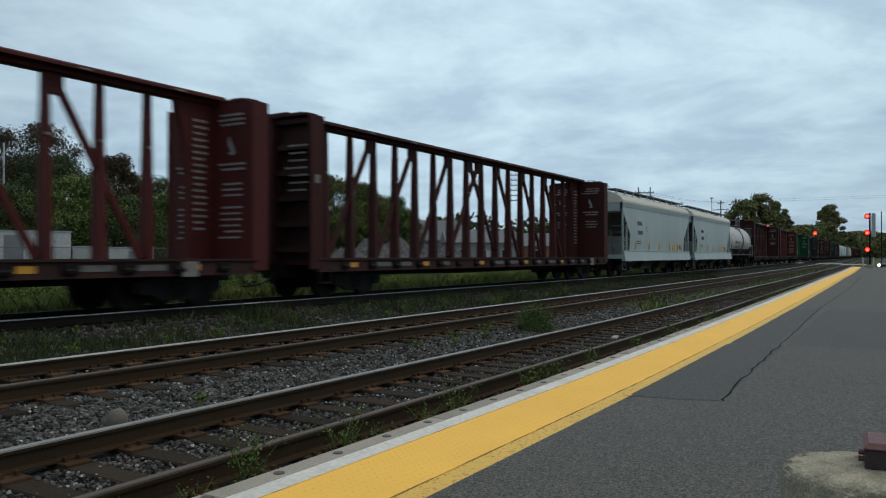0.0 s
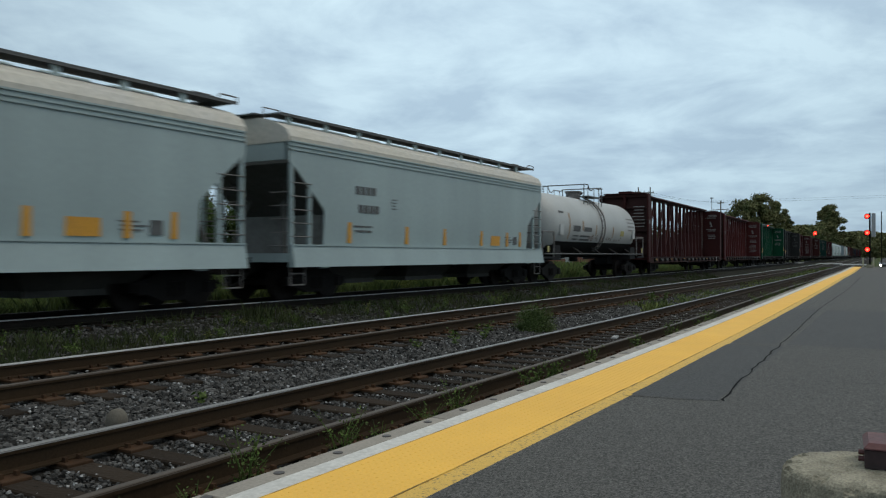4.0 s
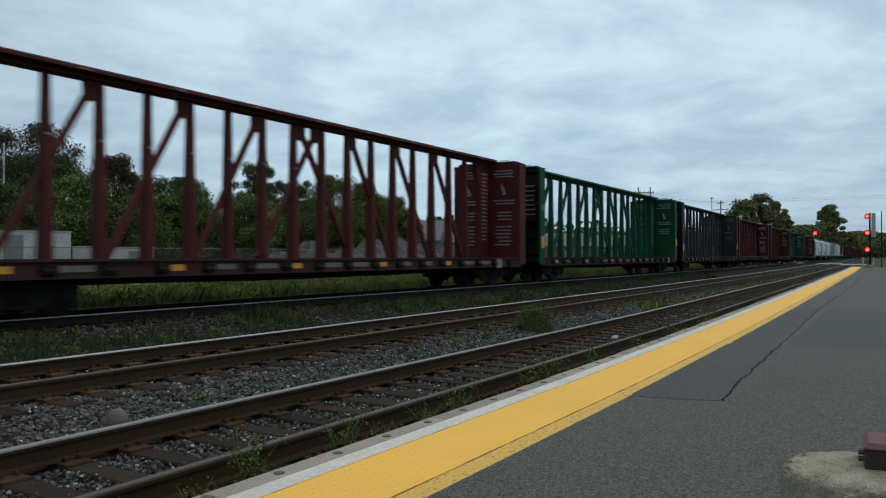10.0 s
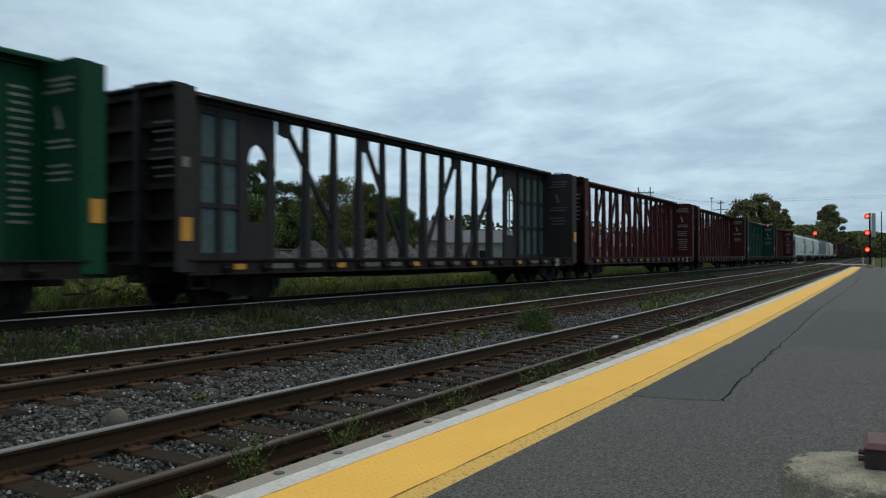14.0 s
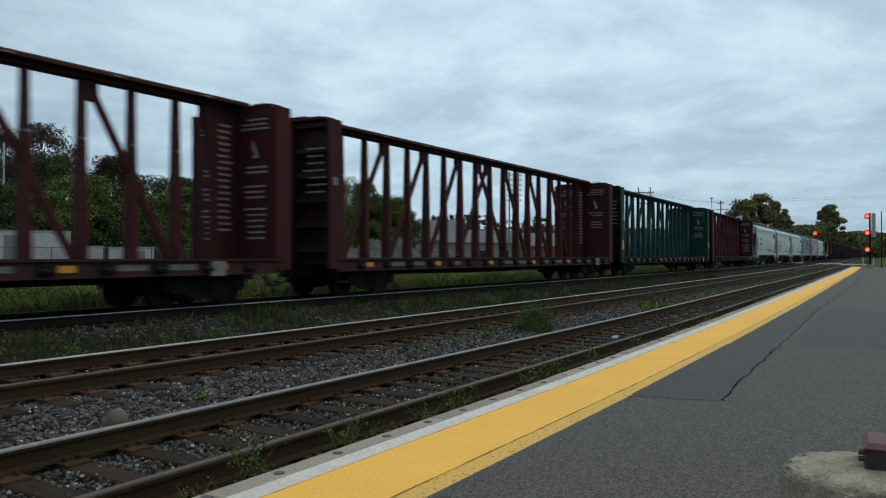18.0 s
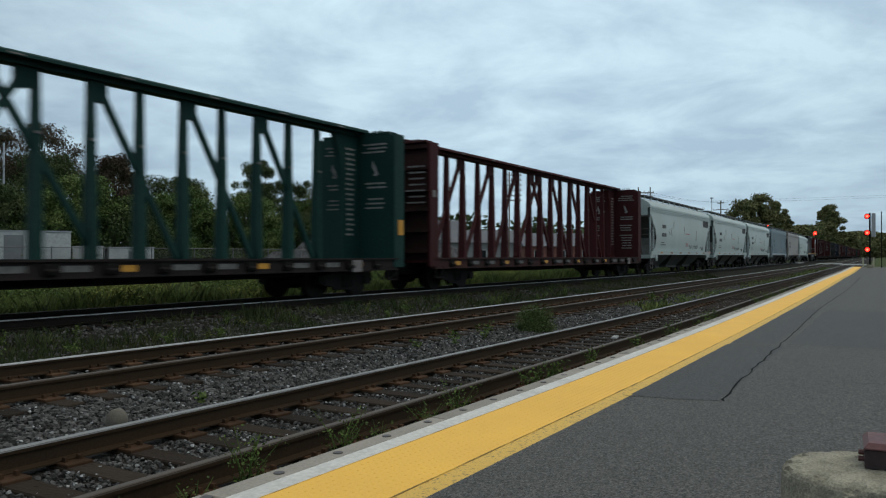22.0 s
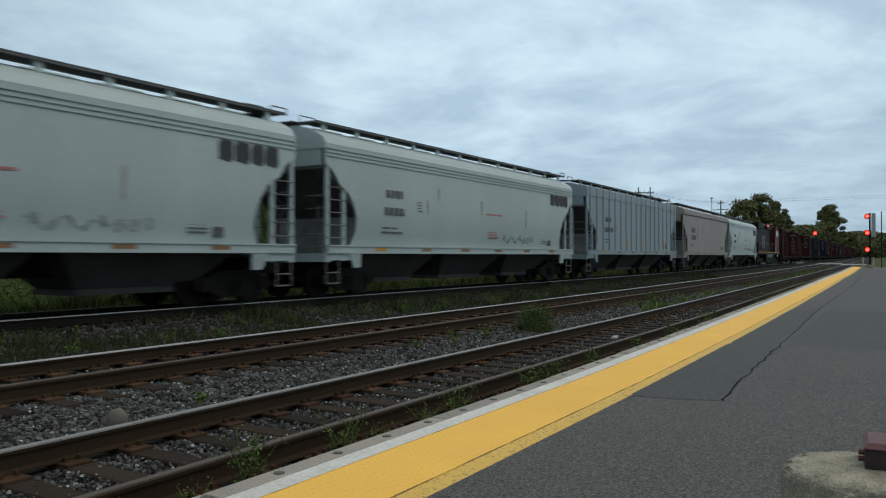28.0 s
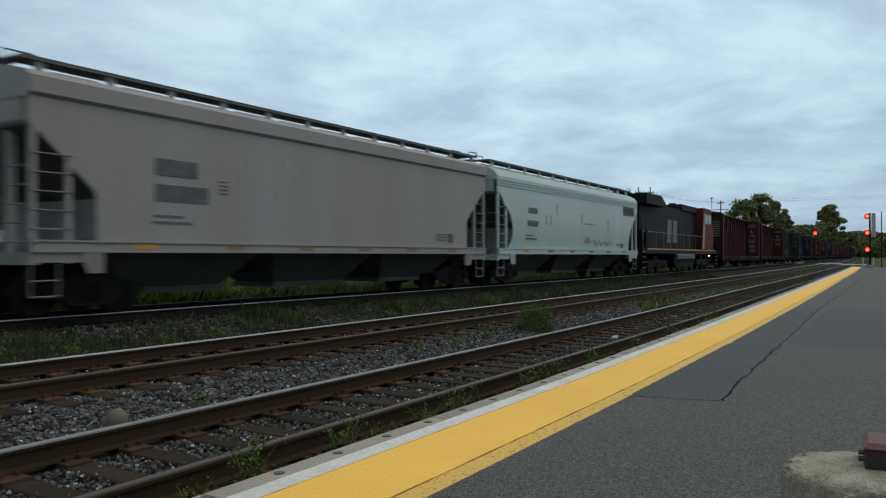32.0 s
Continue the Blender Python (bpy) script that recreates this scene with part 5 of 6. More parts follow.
M_REDSTEEL_SHADED = surface("dark_red_steel", (0.038, 0.02, 0.021), (0.02, 0.014, 0.015), 0.6, 0.1, scale=9, fine=40, mix=0.8)
bracket = thing("steel_bracket", "red steel bracket bolted on the concrete footing", "bracket", pose(4.209, 0.115, Z_PLAT + 0.362, 0, 0, 4))
part("body", Geo().slab(-0.12, 0.16, -0.14, 0.093, 0.0, 0.088, 0.006), M_REDSTEEL_SHADED, bracket)
part("flange", Geo().slab(-0.13, 0.17, -0.15, 0.097, 0.088, 0.116, 0.022), M_REDSTEEL_LIT, bracket)
for z in (0.03, 0.06):
    part("bolt", Geo().tube((-0.06, 0.09, z), (-0.06, 0.118, z), 0.013, 8), M_REDSTEEL_LIT, bracket)
part("base_shoe", Geo().box(-0.11, 0.15, -0.13, 0.07, -0.008, 0.004), M_GRIME, bracket)


# ---- loose stone, weeds and grass ----
def stones(name, label, material, count, area, size, seed, lift=0.0, keep=None, bed=None):
    """Many small angular stones lying on the ballast."""
    r = np.random.RandomState(seed)
    base = np.array([(-1, -1, -0.7), (1, -1, -0.6), (1, 1, -0.7), (-1, 1, -0.6), (-0.7, -0.8, 0.7), (0.8, -0.6, 0.55), (0.6, 0.8, 0.75), (-0.8, 0.65, 0.5)])
    quad = np.array([(0, 3, 2, 1), (4, 5, 6, 7), (0, 1, 5, 4), (1, 2, 6, 5), (2, 3, 7, 6), (3, 0, 4, 7)])
    s0, s1, y0, y1 = area
    s = s0 + (s1 - s0) * r.rand(count) ** 1.7
    y = r.uniform(y0, y1, count)
    out_v, out_f = [], []
    for i in range(count):
        if keep and not keep(s[i], y[i]):
            continue
        k = size * r.uniform(0.55, 1.5) * 0.5
        p = along(s[i], y[i], (bed(y[i]) if bed else float(np.interp(y[i], BALLAST_Y, BALLAST_Z))) + lift + k * 0.45)
        v = base * (1 + r.uniform(-0.35, 0.35, (8, 3))) * k * np.array((1, r.uniform(0.6, 1.0), r.uniform(0.5, 0.95)))
        a, b = r.uniform(0, 6.28), r.uniform(-0.6, 0.6)
        ca, sa, cb, sb = math.cos(a), math.sin(a), math.cos(b), math.sin(b)
        v = v @ np.array([(cb, 0, -sb), (0, 1, 0), (sb, 0, cb)]) @ np.array([(ca, sa, 0), (-sa, ca, 0), (0, 0, 1)])
        out_f.append(quad + 8 * len(out_v))
        out_v.append(v + np.array(p))
    ob = new(name, array_mesh(name, np.concatenate(out_v), np.concatenate(out_f), material))
    return tagged(ob, label, "ballast stone", kind="stuff")


stones("ballast_stones", "loose grey crushed stones between the tracks", M_STONE, 34000, (1.8, 42.0, 6.1, 7.75), 0.043, 1)
stones("ballast_stones", "loose dark stones between the near rails", M_STONE, 13000, (2.0, 30.0, 4.35, 5.62), 0.027, 2, lift=0.012)
stones("ballast_stones", "loose dark stones along the platform edge", M_STONE, 3500, (1.6, 24.0, 3.5, 4.1), 0.036, 3)
stones("ballast_stones", "loose stones between the middle rails", M_STONE, 9000, (3.0, 34.0, 7.95, 9.2), 0.042, 4)
stones("ballast_stones", "loose stones beyond the middle track", M_STONE, 12000, (4.0, 40.0, 9.5, 11.4), 0.046, 5)
stones("pale_stones", "scattered pale stones in the ballast", M_PALE_STONE, 4200, (2.0, 34.0, 3.6, 10.8), 0.024, 6, lift=0.022, keep=lambda s, y: not (4.1 < y < 4.35 or 5.62 < y < 5.85))

fz = lambda y: float(np.interp(y, [10.9, 12.0, 12.9, 13.3, 14.0], [-0.2, -0.18, 0.0, 0.045, 0.05]))
stones("ballast_stones", "dirty stones along the weed-grown far track", M_STONE, 16000, (4.0, 50.0, 11.2, 13.7), 0.05, 12, bed=fz)
stones("ballast_stones", "dirty stones between the far rails", M_STONE, 4000, (5.0, 45.0, 13.9, 15.2), 0.05, 13, bed=lambda y: 0.05)
r9 = np.random.RandomState(9)
g = Geo()
rings = []
for i, (r, z) in enumerate(((0.06, -0.02), (0.088, 0.03), (0.093, 0.09), (0.082, 0.145), (0.052, 0.185), (0.005, 0.198))):
    rings.append([(r * (1 + r9.uniform(-0.07, 0.07)) * math.cos(math.tau * k / 12) * 1.05, r * math.sin(math.tau * k / 12), z) for k in range(12)])
boulder = solid("field_stone", g.loft(rings), M_BOULDER, "rounded tan field stone lying in the ballast", "stone", at_track(4.62, 6.30, -0.185), smooth=True)


def leaves(points, size, seed, up=0.3, long=1.0):
    """Leaf quads at given points, tilted at random, as one array pair."""
    r = np.random.RandomState(seed)
    P = np.asarray(points, float)
    n = len(P)
    a = r.normal(size=(n, 3))
    a[:, 2] *= 0.7
    a /= np.linalg.norm(a, axis=1)[:, None]
    b = np.cross(a, r.normal(size=(n, 3)))
    b /= np.linalg.norm(b, axis=1)[:, None] + 1e-9
    k = (size * r.uniform(0.6, 1.4, n))[:, None]
    V = np.stack([P - a * k * long, P - b * k * 0.55 + a * k * 0.1, P + a * k * long, P + b * k * 0.55 + a * k * 0.1], 1).reshape(-1, 3)
    return V, np.arange(4 * n).reshape(-1, 4)


def weed(label, s, y, z, height, spread, count, seed, material=M_WEED, leaf=0.03, stems=6, category="weed", dome=False):
    """A leafy weed: a few bent stems with leaves along them."""
    r = np.random.RandomState(seed)
    m = at_track(s, y, z)
    plant = thing("weed", label, category, m, group="weeds beside the rails")
    g = Geo()
    pts = []
    for k in range(stems):
        ang, lean = r.uniform(0, 6.28), r.uniform(0.15, 1.0) * spread
        h = height * r.uniform(0.55, 1.0)
        tip = np.array((math.cos(ang) * lean, math.sin(ang) * lean, h))
        mid = tip * np.array((0.35, 0.35, 0.6))
        g.tube((0, 0, -0.03), mid, 0.005, 4, 0.004)
        g.tube(mid, tip, 0.004, 4, 0.002)
        for q in range(count // stems):
            f = r.uniform(0.15, 1.05)
            base = mid * (f / 0.55) if f < 0.55 else mid + (tip - mid) * ((f - 0.55) / 0.5)
            pts.append(base + r.normal(scale=(0.035, 0.035, 0.02)))
    if dome:
        d = np.abs(r.normal(size=(count, 3))) * np.sign(r.normal(size=(count, 3)))
        d /= np.linalg.norm(d, axis=1)[:, None]
        d[:, 2] = np.abs(d[:, 2])
        pts = list(d * np.array((spread, spread, height)) * (r.uniform(0.2, 1.0, (count, 1)) ** 0.4) * (1 + 0.2 * r.normal(size=(count, 1))))
    tagged(part("stem", g, M_WEED, plant), kind="stuff")
    V, F = leaves(pts, leaf, seed + 1)
    lf = part("leaves", array_mesh("leaves", V, F, material), None, plant)
    tagged(lf, kind="stuff")
    return plant


EDGE_WEEDS = ((3.75, 3.72, 0.40, 0.22, 140), (3.3, 3.70, 0.22, 0.14, 60), (2.75, 3.7, 0.24, 0.18, 70), (2.3, 3.75, 0.24, 0.16, 60), (4.75, 3.72, 0.36, 0.22, 130), (5.2, 3.68, 0.24, 0.12, 50), (6.0, 3.72, 0.30, 0.18, 80), (6.5, 3.7, 0.33, 0.24, 120), (8.3, 3.72, 0.28, 0.2, 90), (8.9, 3.75, 0.30, 0.2, 90), (10.2, 3.7, 0.32, 0.16, 70), (2.0, 4.5, 0.2, 0.2, 60))
EDGE_WEEDS_FAR = ((12.5, 3.72, 0.28, 0.25, 80), (14.5, 3.7, 0.32, 0.25, 90), (17.0, 3.7, 0.34, 0.3, 120), (18.2, 3.7, 0.36, 0.3, 120), (20.5, 3.7, 0.3, 0.3, 100), (24.5, 3.7, 0.4, 0.35, 140), (26.5, 3.7, 0.42, 0.35, 140), (29, 3.7, 0.42, 0.4, 140), (32, 3.7, 0.4, 0.4, 140), (35, 3.7, 0.45, 0.4, 140), (39, 3.7, 0.45, 0.4, 140))
for i, (s, y, h, sp, n) in enumerate(EDGE_WEEDS + EDGE_WEEDS_FAR):
    weed("small green leafy weed growing beside the platform edge", s, y + 0.06, -0.25, h * 1.45, sp * 1.25, int(n * 2.6), 300 + i, leaf=0.013 if s < 8 else 0.02, stems=9)
for i, (s, y, h, sp, n) in enumerate(((5.9, 6.6, 0.14, 0.06, 30), (11.9, 6.9, 0.35, 0.25, 60), (13.0, 6.9, 0.4, 0.3, 70), (24.0, 6.8, 0.5, 0.4, 150), (26.0, 7.0, 0.45, 0.4, 120), (11.0, 7.1, 0.2, 0.15, 40))):
    weed("pale green weed growing in the ballast", s, y, -0.17, h, sp, n, 350 + i, leaf=0.03)
# sprouts in the dirt before the far track
for i in range(34):
    rr = random.Random(420 + i)
    s = 5.5 + 26.0 * (i / 34) ** 1.3 + rr.uniform(-0.5, 0.5)
    weed("thin green weed sprouting in the dirty ballast", s, rr.uniform(11.0, 13.1), -0.12, rr.uniform(0.18, 0.42), rr.uniform(0.12, 0.3), rr.randint(40, 110), 430 + 3 * i, M_WEED if i % 3 else M_LEAF_GOLD, leaf=0.022, stems=8)
# the round bush between the tracks
M_BUSH = foliage("yellow_green_leaves", (0.190, 0.200, 0.045), (0.110, 0.150, 0.036))
M_SHRUB = foliage("shrub_leaves", (0.044, 0.074, 0.020), (0.072, 0.094, 0.028))
weed("bushy dark green shrub growing between two tracks", 15.0, 6.75, -0.18, 0.54, 0.42, 7000, 390, M_SHRUB, leaf=0.016, stems=60, category="shrub", dome=True)


def grass(name, label, area, count, height, seed, base_z, material=M_GRASS, width=0.012, patchy=0.0):
    """Grass blades as thin bent triangles."""
    r = np.random.RandomState(seed)
    s0, s1, y0, y1 = area
    S = s0 + (s1 - s0) * r.rand(count) ** 1.5
    Y = r.uniform(y0, y1, count)
    V, keep = [], 0
    for i in range(count):
        p = along(S[i], Y[i])
        if patchy and noise.noise(Vector((p.x * 0.7, p.y * 1.3, seed))) < patchy - 0.5:
            continue
        z = base_z(Y[i]) if callable(base_z) else base_z
        h = height * r.uniform(0.4, 1.3) * (0.7 + 0.6 * noise.noise(Vector((p.x * 0.5, p.y * 0.5, 3.0))) + 0.2)
        a = r.uniform(0, 6.28)
        w = width * r.uniform(0.7, 1.5)
        dx, dy = math.cos(a) * w, math.sin(a) * w
        lx, ly = r.normal(scale=0.3 * abs(h), size=2)
        V += [(p.x - dx, p.y - dy, z - 0.03), (p.x + dx, p.y + dy, z - 0.03), (p.x + lx * 0.4 + dx * 0.7, p.y + ly * 0.4 + dy * 0.7, z + h * 0.6), (p.x + lx, p.y + ly, z + h)]
        keep += 1
    F = np.arange(4 * keep).reshape(-1, 4)
    return tagged(new(name, array_mesh(name, np.array(V), F, material)), label, "grass", kind="stuff")


gz = lambda y: float(np.interp(y, G_Y, G_Z)) + 0.02
M_GRASS_DARK = foliage("dark_grass_blades", (0.026, 0.040, 0.012), (0.045, 0.050, 0.018))
grass("grass_tufts", "low dark grass between the middle and far tracks", (4.0, 60.0, 10.8, 13.6), 40000, 0.12, 21, fz, M_GRASS_DARK, 0.006, 0.42)
grass("grass_tufts", "patches of taller dark grass before the far track", (5.0, 60.0, 11.4, 13.5), 14000, 0.25, 27, fz, M_GRASS_DARK, 0.006, 0.62)
grass("grass_tufts", "weeds growing between the far rails", (5.0, 50.0, 13.9, 15.2), 6000, 0.12, 22, 0.05, M_GRASS_DARK, 0.006, 0.45)
grass("tall_grass", "tall green grass behind the far track", (5.0, 110.0, 16.2, 22.0), 80000, 0.56, 23, gz, M_GRASS, 0.006)
grass("field_grass", "long grass on the field behind the tracks", (10.0, 150.0, 22.0, 39.5), 30000, 0.75, 24, gz, M_GRASS, 0.02)
grass("grass_verge", "grass verge along the near track", (18.0, 110.0, 3.45, 4.05), 6000, 0.2, 25, -0.25, M_GRASS, 0.02, 0.5)
grass("grass_verge", "grass between the near and middle tracks", (22.0, 110.0, 6.2, 7.6), 8000, 0.16, 26, -0.17, M_GRASS, 0.03, 0.5)

for i in range(16):
    rr = random.Random(600 + i)
    s = 12.0 + 5.2 * i + rr.uniform(-2, 2)
    weed("tall yellow-green weed in the grass behind the track", s, rr.uniform(16.8, 19.0), -0.3, rr.uniform(0.7, 1.15), rr.uniform(0.3, 0.6), 420, 610 + 3 * i, M_LEAF_GOLD if i % 3 else M_WEED, leaf=0.05, stems=14)

for i, (x, y, h, w) in enumerate(((12.2, 16.7, 0.82, 1.05), (16.9, 16.7, 0.80, 1.1), (20.3, 16.7, 0.88, 0.55), (24.9, 16.7, 0.95, 0.75), (30.0, 16.7, 0.95, 0.85), (20.0, 21.2, 1.15, 1.3), (23.2, 19.2, 1.0, 0.9), (13.6, 22.4, 1.2, 1.6), (16.0, 21.0, 1.0, 1.2), (31.0, 21.6, 1.0, 1.2), (40.0, 22.5, 1.1, 1.4), (18.5, 17.8, 0.8, 0.8), (48.0, 22.8, 1.2, 1.6), (27.0, 22.5, 1.2, 1.5))):
    weed("leafy yellow-green bush behind the far track", x, y, -0.3, h, w, 5200, 660 + 3 * i, M_BUSH if i < 5 or i % 2 == 0 else M_WEED, leaf=0.036, stems=20, category="bush", dome=True)


# ---- trees ----
def tree(label, x, y, top, width, seed, material, base=0.0, shape="round", leaf=0.20, count=6500, crown_from=0.18, category="tree"):
    """A tapered trunk with limbs and a crown of many leaf clumps."""
    r = np.random.RandomState(seed)
    t = thing("tree", label, category, pose(x, y, base), group="trees behind the tracks")
    h = top - base
    g = Geo()
    g.tube((0, 0, -0.2), (0.1, 0, h * 0.45), 0.022 * h, 8, 0.013 * h)
    g.tube((0.1, 0, h * 0.45), (0.0, 0.1, h * 0.85), 0.013 * h, 7, 0.004 * h)
    clumps = []
    nc = 90
    for k in range(nc):
        f = r.uniform(0, 1) ** 0.85
        z = h * (crown_from + (0.97 - crown_from) * f)
        if shape == "round":
            rad = width / 2 * math.sqrt(max(0.03, 1 - (2 * f - 0.85) ** 2 / 1.5))
        elif shape == "tall":
            rad = width / 2 * (0.55 + 0.6 * math.sin(math.pi * (0.15 + 0.8 * f)))
        else:
            rad = width / 2 * (1.05 - 0.55 * f)
        a = r.uniform(0, 6.28)
        q = rad * r.uniform(0.3, 1.0)
        c = np.array((q * math.cos(a), q * math.sin(a), min(z, h * 0.96)))
        clumps.append((c, width * r.uniform(0.09, 0.17)))
        if k % 3 == 0:
            g.tube((0.05, 0, z * 0.62), c, 0.006 * h, 5, 0.002 * h)
    part("trunk", g, M_BARK, t)
    pts = []
    per = count // nc
    for c, rad in clumps:
        d = r.normal(size=(per, 3))
        d /= np.linalg.norm(d, axis=1)[:, None]
        d[:, 2] *= 0.8
        p = c + d * rad * (r.uniform(0.35, 1.12, (per, 1)))
        pts.append(p)
    pts = np.concatenate(pts)
    pts = pts[pts[:, 2] < h * 1.02]
    V, F = leaves(pts, leaf, seed + 1, long=0.8)
    cr = part("crown", array_mesh("crown", V, F, material), None, t)
    tagged(cr, kind="stuff")
    return t


TREES = (
    ("dark maple with reddish upper leaves", 29.6, 55.0, 10.3, 7.6, M_LEAF_RED, "round"),
    ("dark reddish broadleaf tree with ragged crown", 34.3, 55.4, 11.1, 6.8, M_LEAF_RED, "round"),
    ("dark green broadleaf tree in the yard", 32.2, 51.5, 8.4, 6.4, M_LEAF_DARK, "round"),
    ("broadleaf tree with turning red leaves", 35.6, 49.0, 8.6, 4.6, M_LEAF_RED, "round"),
    ("dense dark green tree with rounded crown", 39.2, 50.5, 7.5, 6.4, M_LEAF_DARK, "round"),
    ("dense green tree with rounded crown", 43.5, 51.5, 7.6, 6.4, M_LEAF_DARK, "round"),
    ("dark tree with open feathery crown", 52.4, 51.8, 10.3, 4.2, M_LEAF_DARK, "tall"),
    ("dark broadleaf tree with open crown", 57.0, 51.5, 8.8, 4.6, M_LEAF_DARK, "tall"),
    ("yellow-green broadleaf tree in the yard", 54.4, 44.2, 8.4, 5.6, M_LEAF_GOLD, "round"),
    ("yellow-green rounded tree in the yard", 58.6, 44.0, 8.1, 4.6, M_LEAF_GOLD, "round"),
    ("light green shrubby tree behind gravel heaps", 62.0, 43.6, 7.2, 5.2, M_LEAF, "round"),
    ("low green tree beside the yard", 66.0, 45.5, 6.4, 4.6, M_LEAF_DARK, "round"),
)
FAR_TREES = (
    ("large broadleaf tree with autumn tint", 179.8, 32.0, 13.6, 8.0, M_LEAF_FAR, "round"),
    ("large dark green broadleaf tree beyond the crossing", 185.4, 29.5, 15.2, 9.0, M_LEAF_FAR, "round"),
    ("dark broadleaf tree with autumn tint", 189.0, 26.9, 13.8, 6.4, M_LEAF_FAR, "round"),
    ("dark broadleaf tree with broken outline", 195.2, 25.9, 11.2, 4.4, M_LEAF_FAR, "tall"),
    ("slender dark green poplar beyond the crossing", 400.0, 33.2, 24.6, 13.0, M_LEAF_FAR, "round"),
    ("dark green tree below the poplar", 395.0, 34.6, 17.0, 13.0, M_LEAF_FAR, "round"),
    ("dark green tree behind the train", 345.0, 33.0, 13.9, 10.7, M_LEAF_FAR, "round"),
    ("rounded green tree behind the train", 300.0, 32.0, 11.9, 11.7, M_LEAF_FAR, "round"),
    ("broad green tree behind the train", 240.0, 29.7, 9.7, 11.4, M_LEAF_FAR, "round"),
    ("low dark tree far along the line", 600.0, 42.0, 17.0, 30.0, M_LEAF_FAR, "round"),
    ("low dark tree far along the line", 620.0, 31.0, 18.0, 30.0, M_LEAF_FAR, "round"),
    ("dark tree at the far end of the line", 640.0, 20.0, 17.0, 30.0, M_LEAF_FAR, "round"),
)
for i, (label, x, y, top, w, m, shape) in enumerate(TREES + FAR_TREES):
    far = x > 100
    tree(label, x, y, top, w, 700 + 5 * i, m, shape=shape, leaf=0.9 if x > 500 else 0.5 if x > 220 else 0.24 if far else 0.088, count=14000 if far else 26000, crown_from=0.04 if far else 0.08)
BUSHES = [(22.0 + 2.75 * k + 0.5 * math.sin(7 * k), 45.2 + 0.9 * math.sin(3 * k), 5.7 + 0.8 * math.sin(2.3 * k + 1.0), 5.0 + 0.6 * math.sin(5 * k)) for k in range(17)]
for i, (x, y, top, w) in enumerate(BUSHES):
    tree("dense green bushy tree at the edge of the yard", x, y, top, w, 900 + 3 * i, (M_LEAF, M_LEAF_DARK, M_LEAF)[i % 3], leaf=0.09, count=21000, crown_from=0.05, category="bush")
# the far wood as a band of leaves
r = np.random.RandomState(77)
pts = []
for k in range(9000):
    a = r.uniform(0, 1)
    x, y = 95 + 190 * a + r.normal(scale=3), 92 - 38 * a + r.normal(scale=3)
    pts.append((x, y, r.uniform(0, 1) ** 0.8 * (8.2 + 1.6 * math.sin(x * 0.23) + 1.0 * math.sin(x * 0.61))))
V, F = leaves(pts, 0.75, 78)
tagged(new("far_wood", array_mesh("far_wood", V, F, M_LEAF_DARK)), "dark wooded skyline behind the houses", "wood", kind="stuff")

# ---- the yard and houses behind the tracks ----
for i, (x, y, top, w) in enumerate(((45.6, 39.4, 2.45, 4.6), (48.6, 38.2, 2.1, 4.6), (51.7, 38.0, 2.75, 5.2), (54.4, 37.4, 2.9, 5.0), (57.6, 36.8, 2.4, 4.6), (60.5, 36.0, 2.2, 4.6), (42.5, 39.6, 1.7, 4.0))):
    rings = []
    n = 40
    for k in range(15):
        u = k / 14
        ring = []
        for j in range(n):
            a = math.tau * j / n
            r0 = (1 - u) * 1.0 + 0.05
            bump = 1 + 0.10 * noise.noise(Vector((math.cos(a) * 2, math.sin(a) * 2, u * 3 + i))) + 0.05 * noise.noise(Vector((math.cos(a) * 7, math.sin(a) * 7, u * 9 + i)))
            z = (top + 0.05) * min(1.0, u * 1.12 + 0.02 * math.sin(3 * a + i)) * bump - 0.08
            ring.append((w * 0.75 * r0 * bump * math.cos(a), w * 0.6 * r0 * bump * math.sin(a), z))
        rings.append(ring)
    solid("gravel_mound", Geo().loft(rings), M_GRAVEL, "heap of grey gravel in the yard", "gravel mound", pose(x, y, 0.0), group="gravel heaps")


def trailer(x, y, turn, length, height, label, door=True):
    t = thing("site_trailer", label, "trailer", pose(x, y, 0.0, 0, 0, turn), group="trailers in the yard")
    part("body", Geo().slab(-length / 2, length / 2, -1.2, 1.2, 0.5, height, 0.05), M_SIDING, t)
    part("chassis", Geo().box(-length / 2 + 0.2, length / 2 - 0.2, -0.9, 0.9, 0.0, 0.5), M_GRIME, t)
    part("roof_edge", Geo().box(-length / 2 - 0.03, length / 2 + 0.03, -1.23, 1.23, height - 0.02, height + 0.06), M_STEEL, t)
    if door:
        part("door", Geo().box(-0.2, 0.75, -1.22, -1.19, 0.6, height - 0.2), M_DOORGREY, t, "grey door")
        part("vent", Geo().box(-length / 2 + 0.5, -length / 2 + 0.85, -1.23, -1.19, 0.8, 1.1), M_GRIME, t)
    return t


M_DOORGREY = surface("grey_door", (0.16, 0.17, 0.18), rough=0.6, scale=2)
trailer(24.6, 43.2, -30, 6.2, 2.75, "white box trailer with a grey door in the yard")
trailer(29.9, 44.0, -28, 1.7, 1.95, "small white shed with a rounded top in the yard", False)
trailer(32.0, 42.6, -30, 2.6, 1.9, "low pale trailer behind the fence", True)

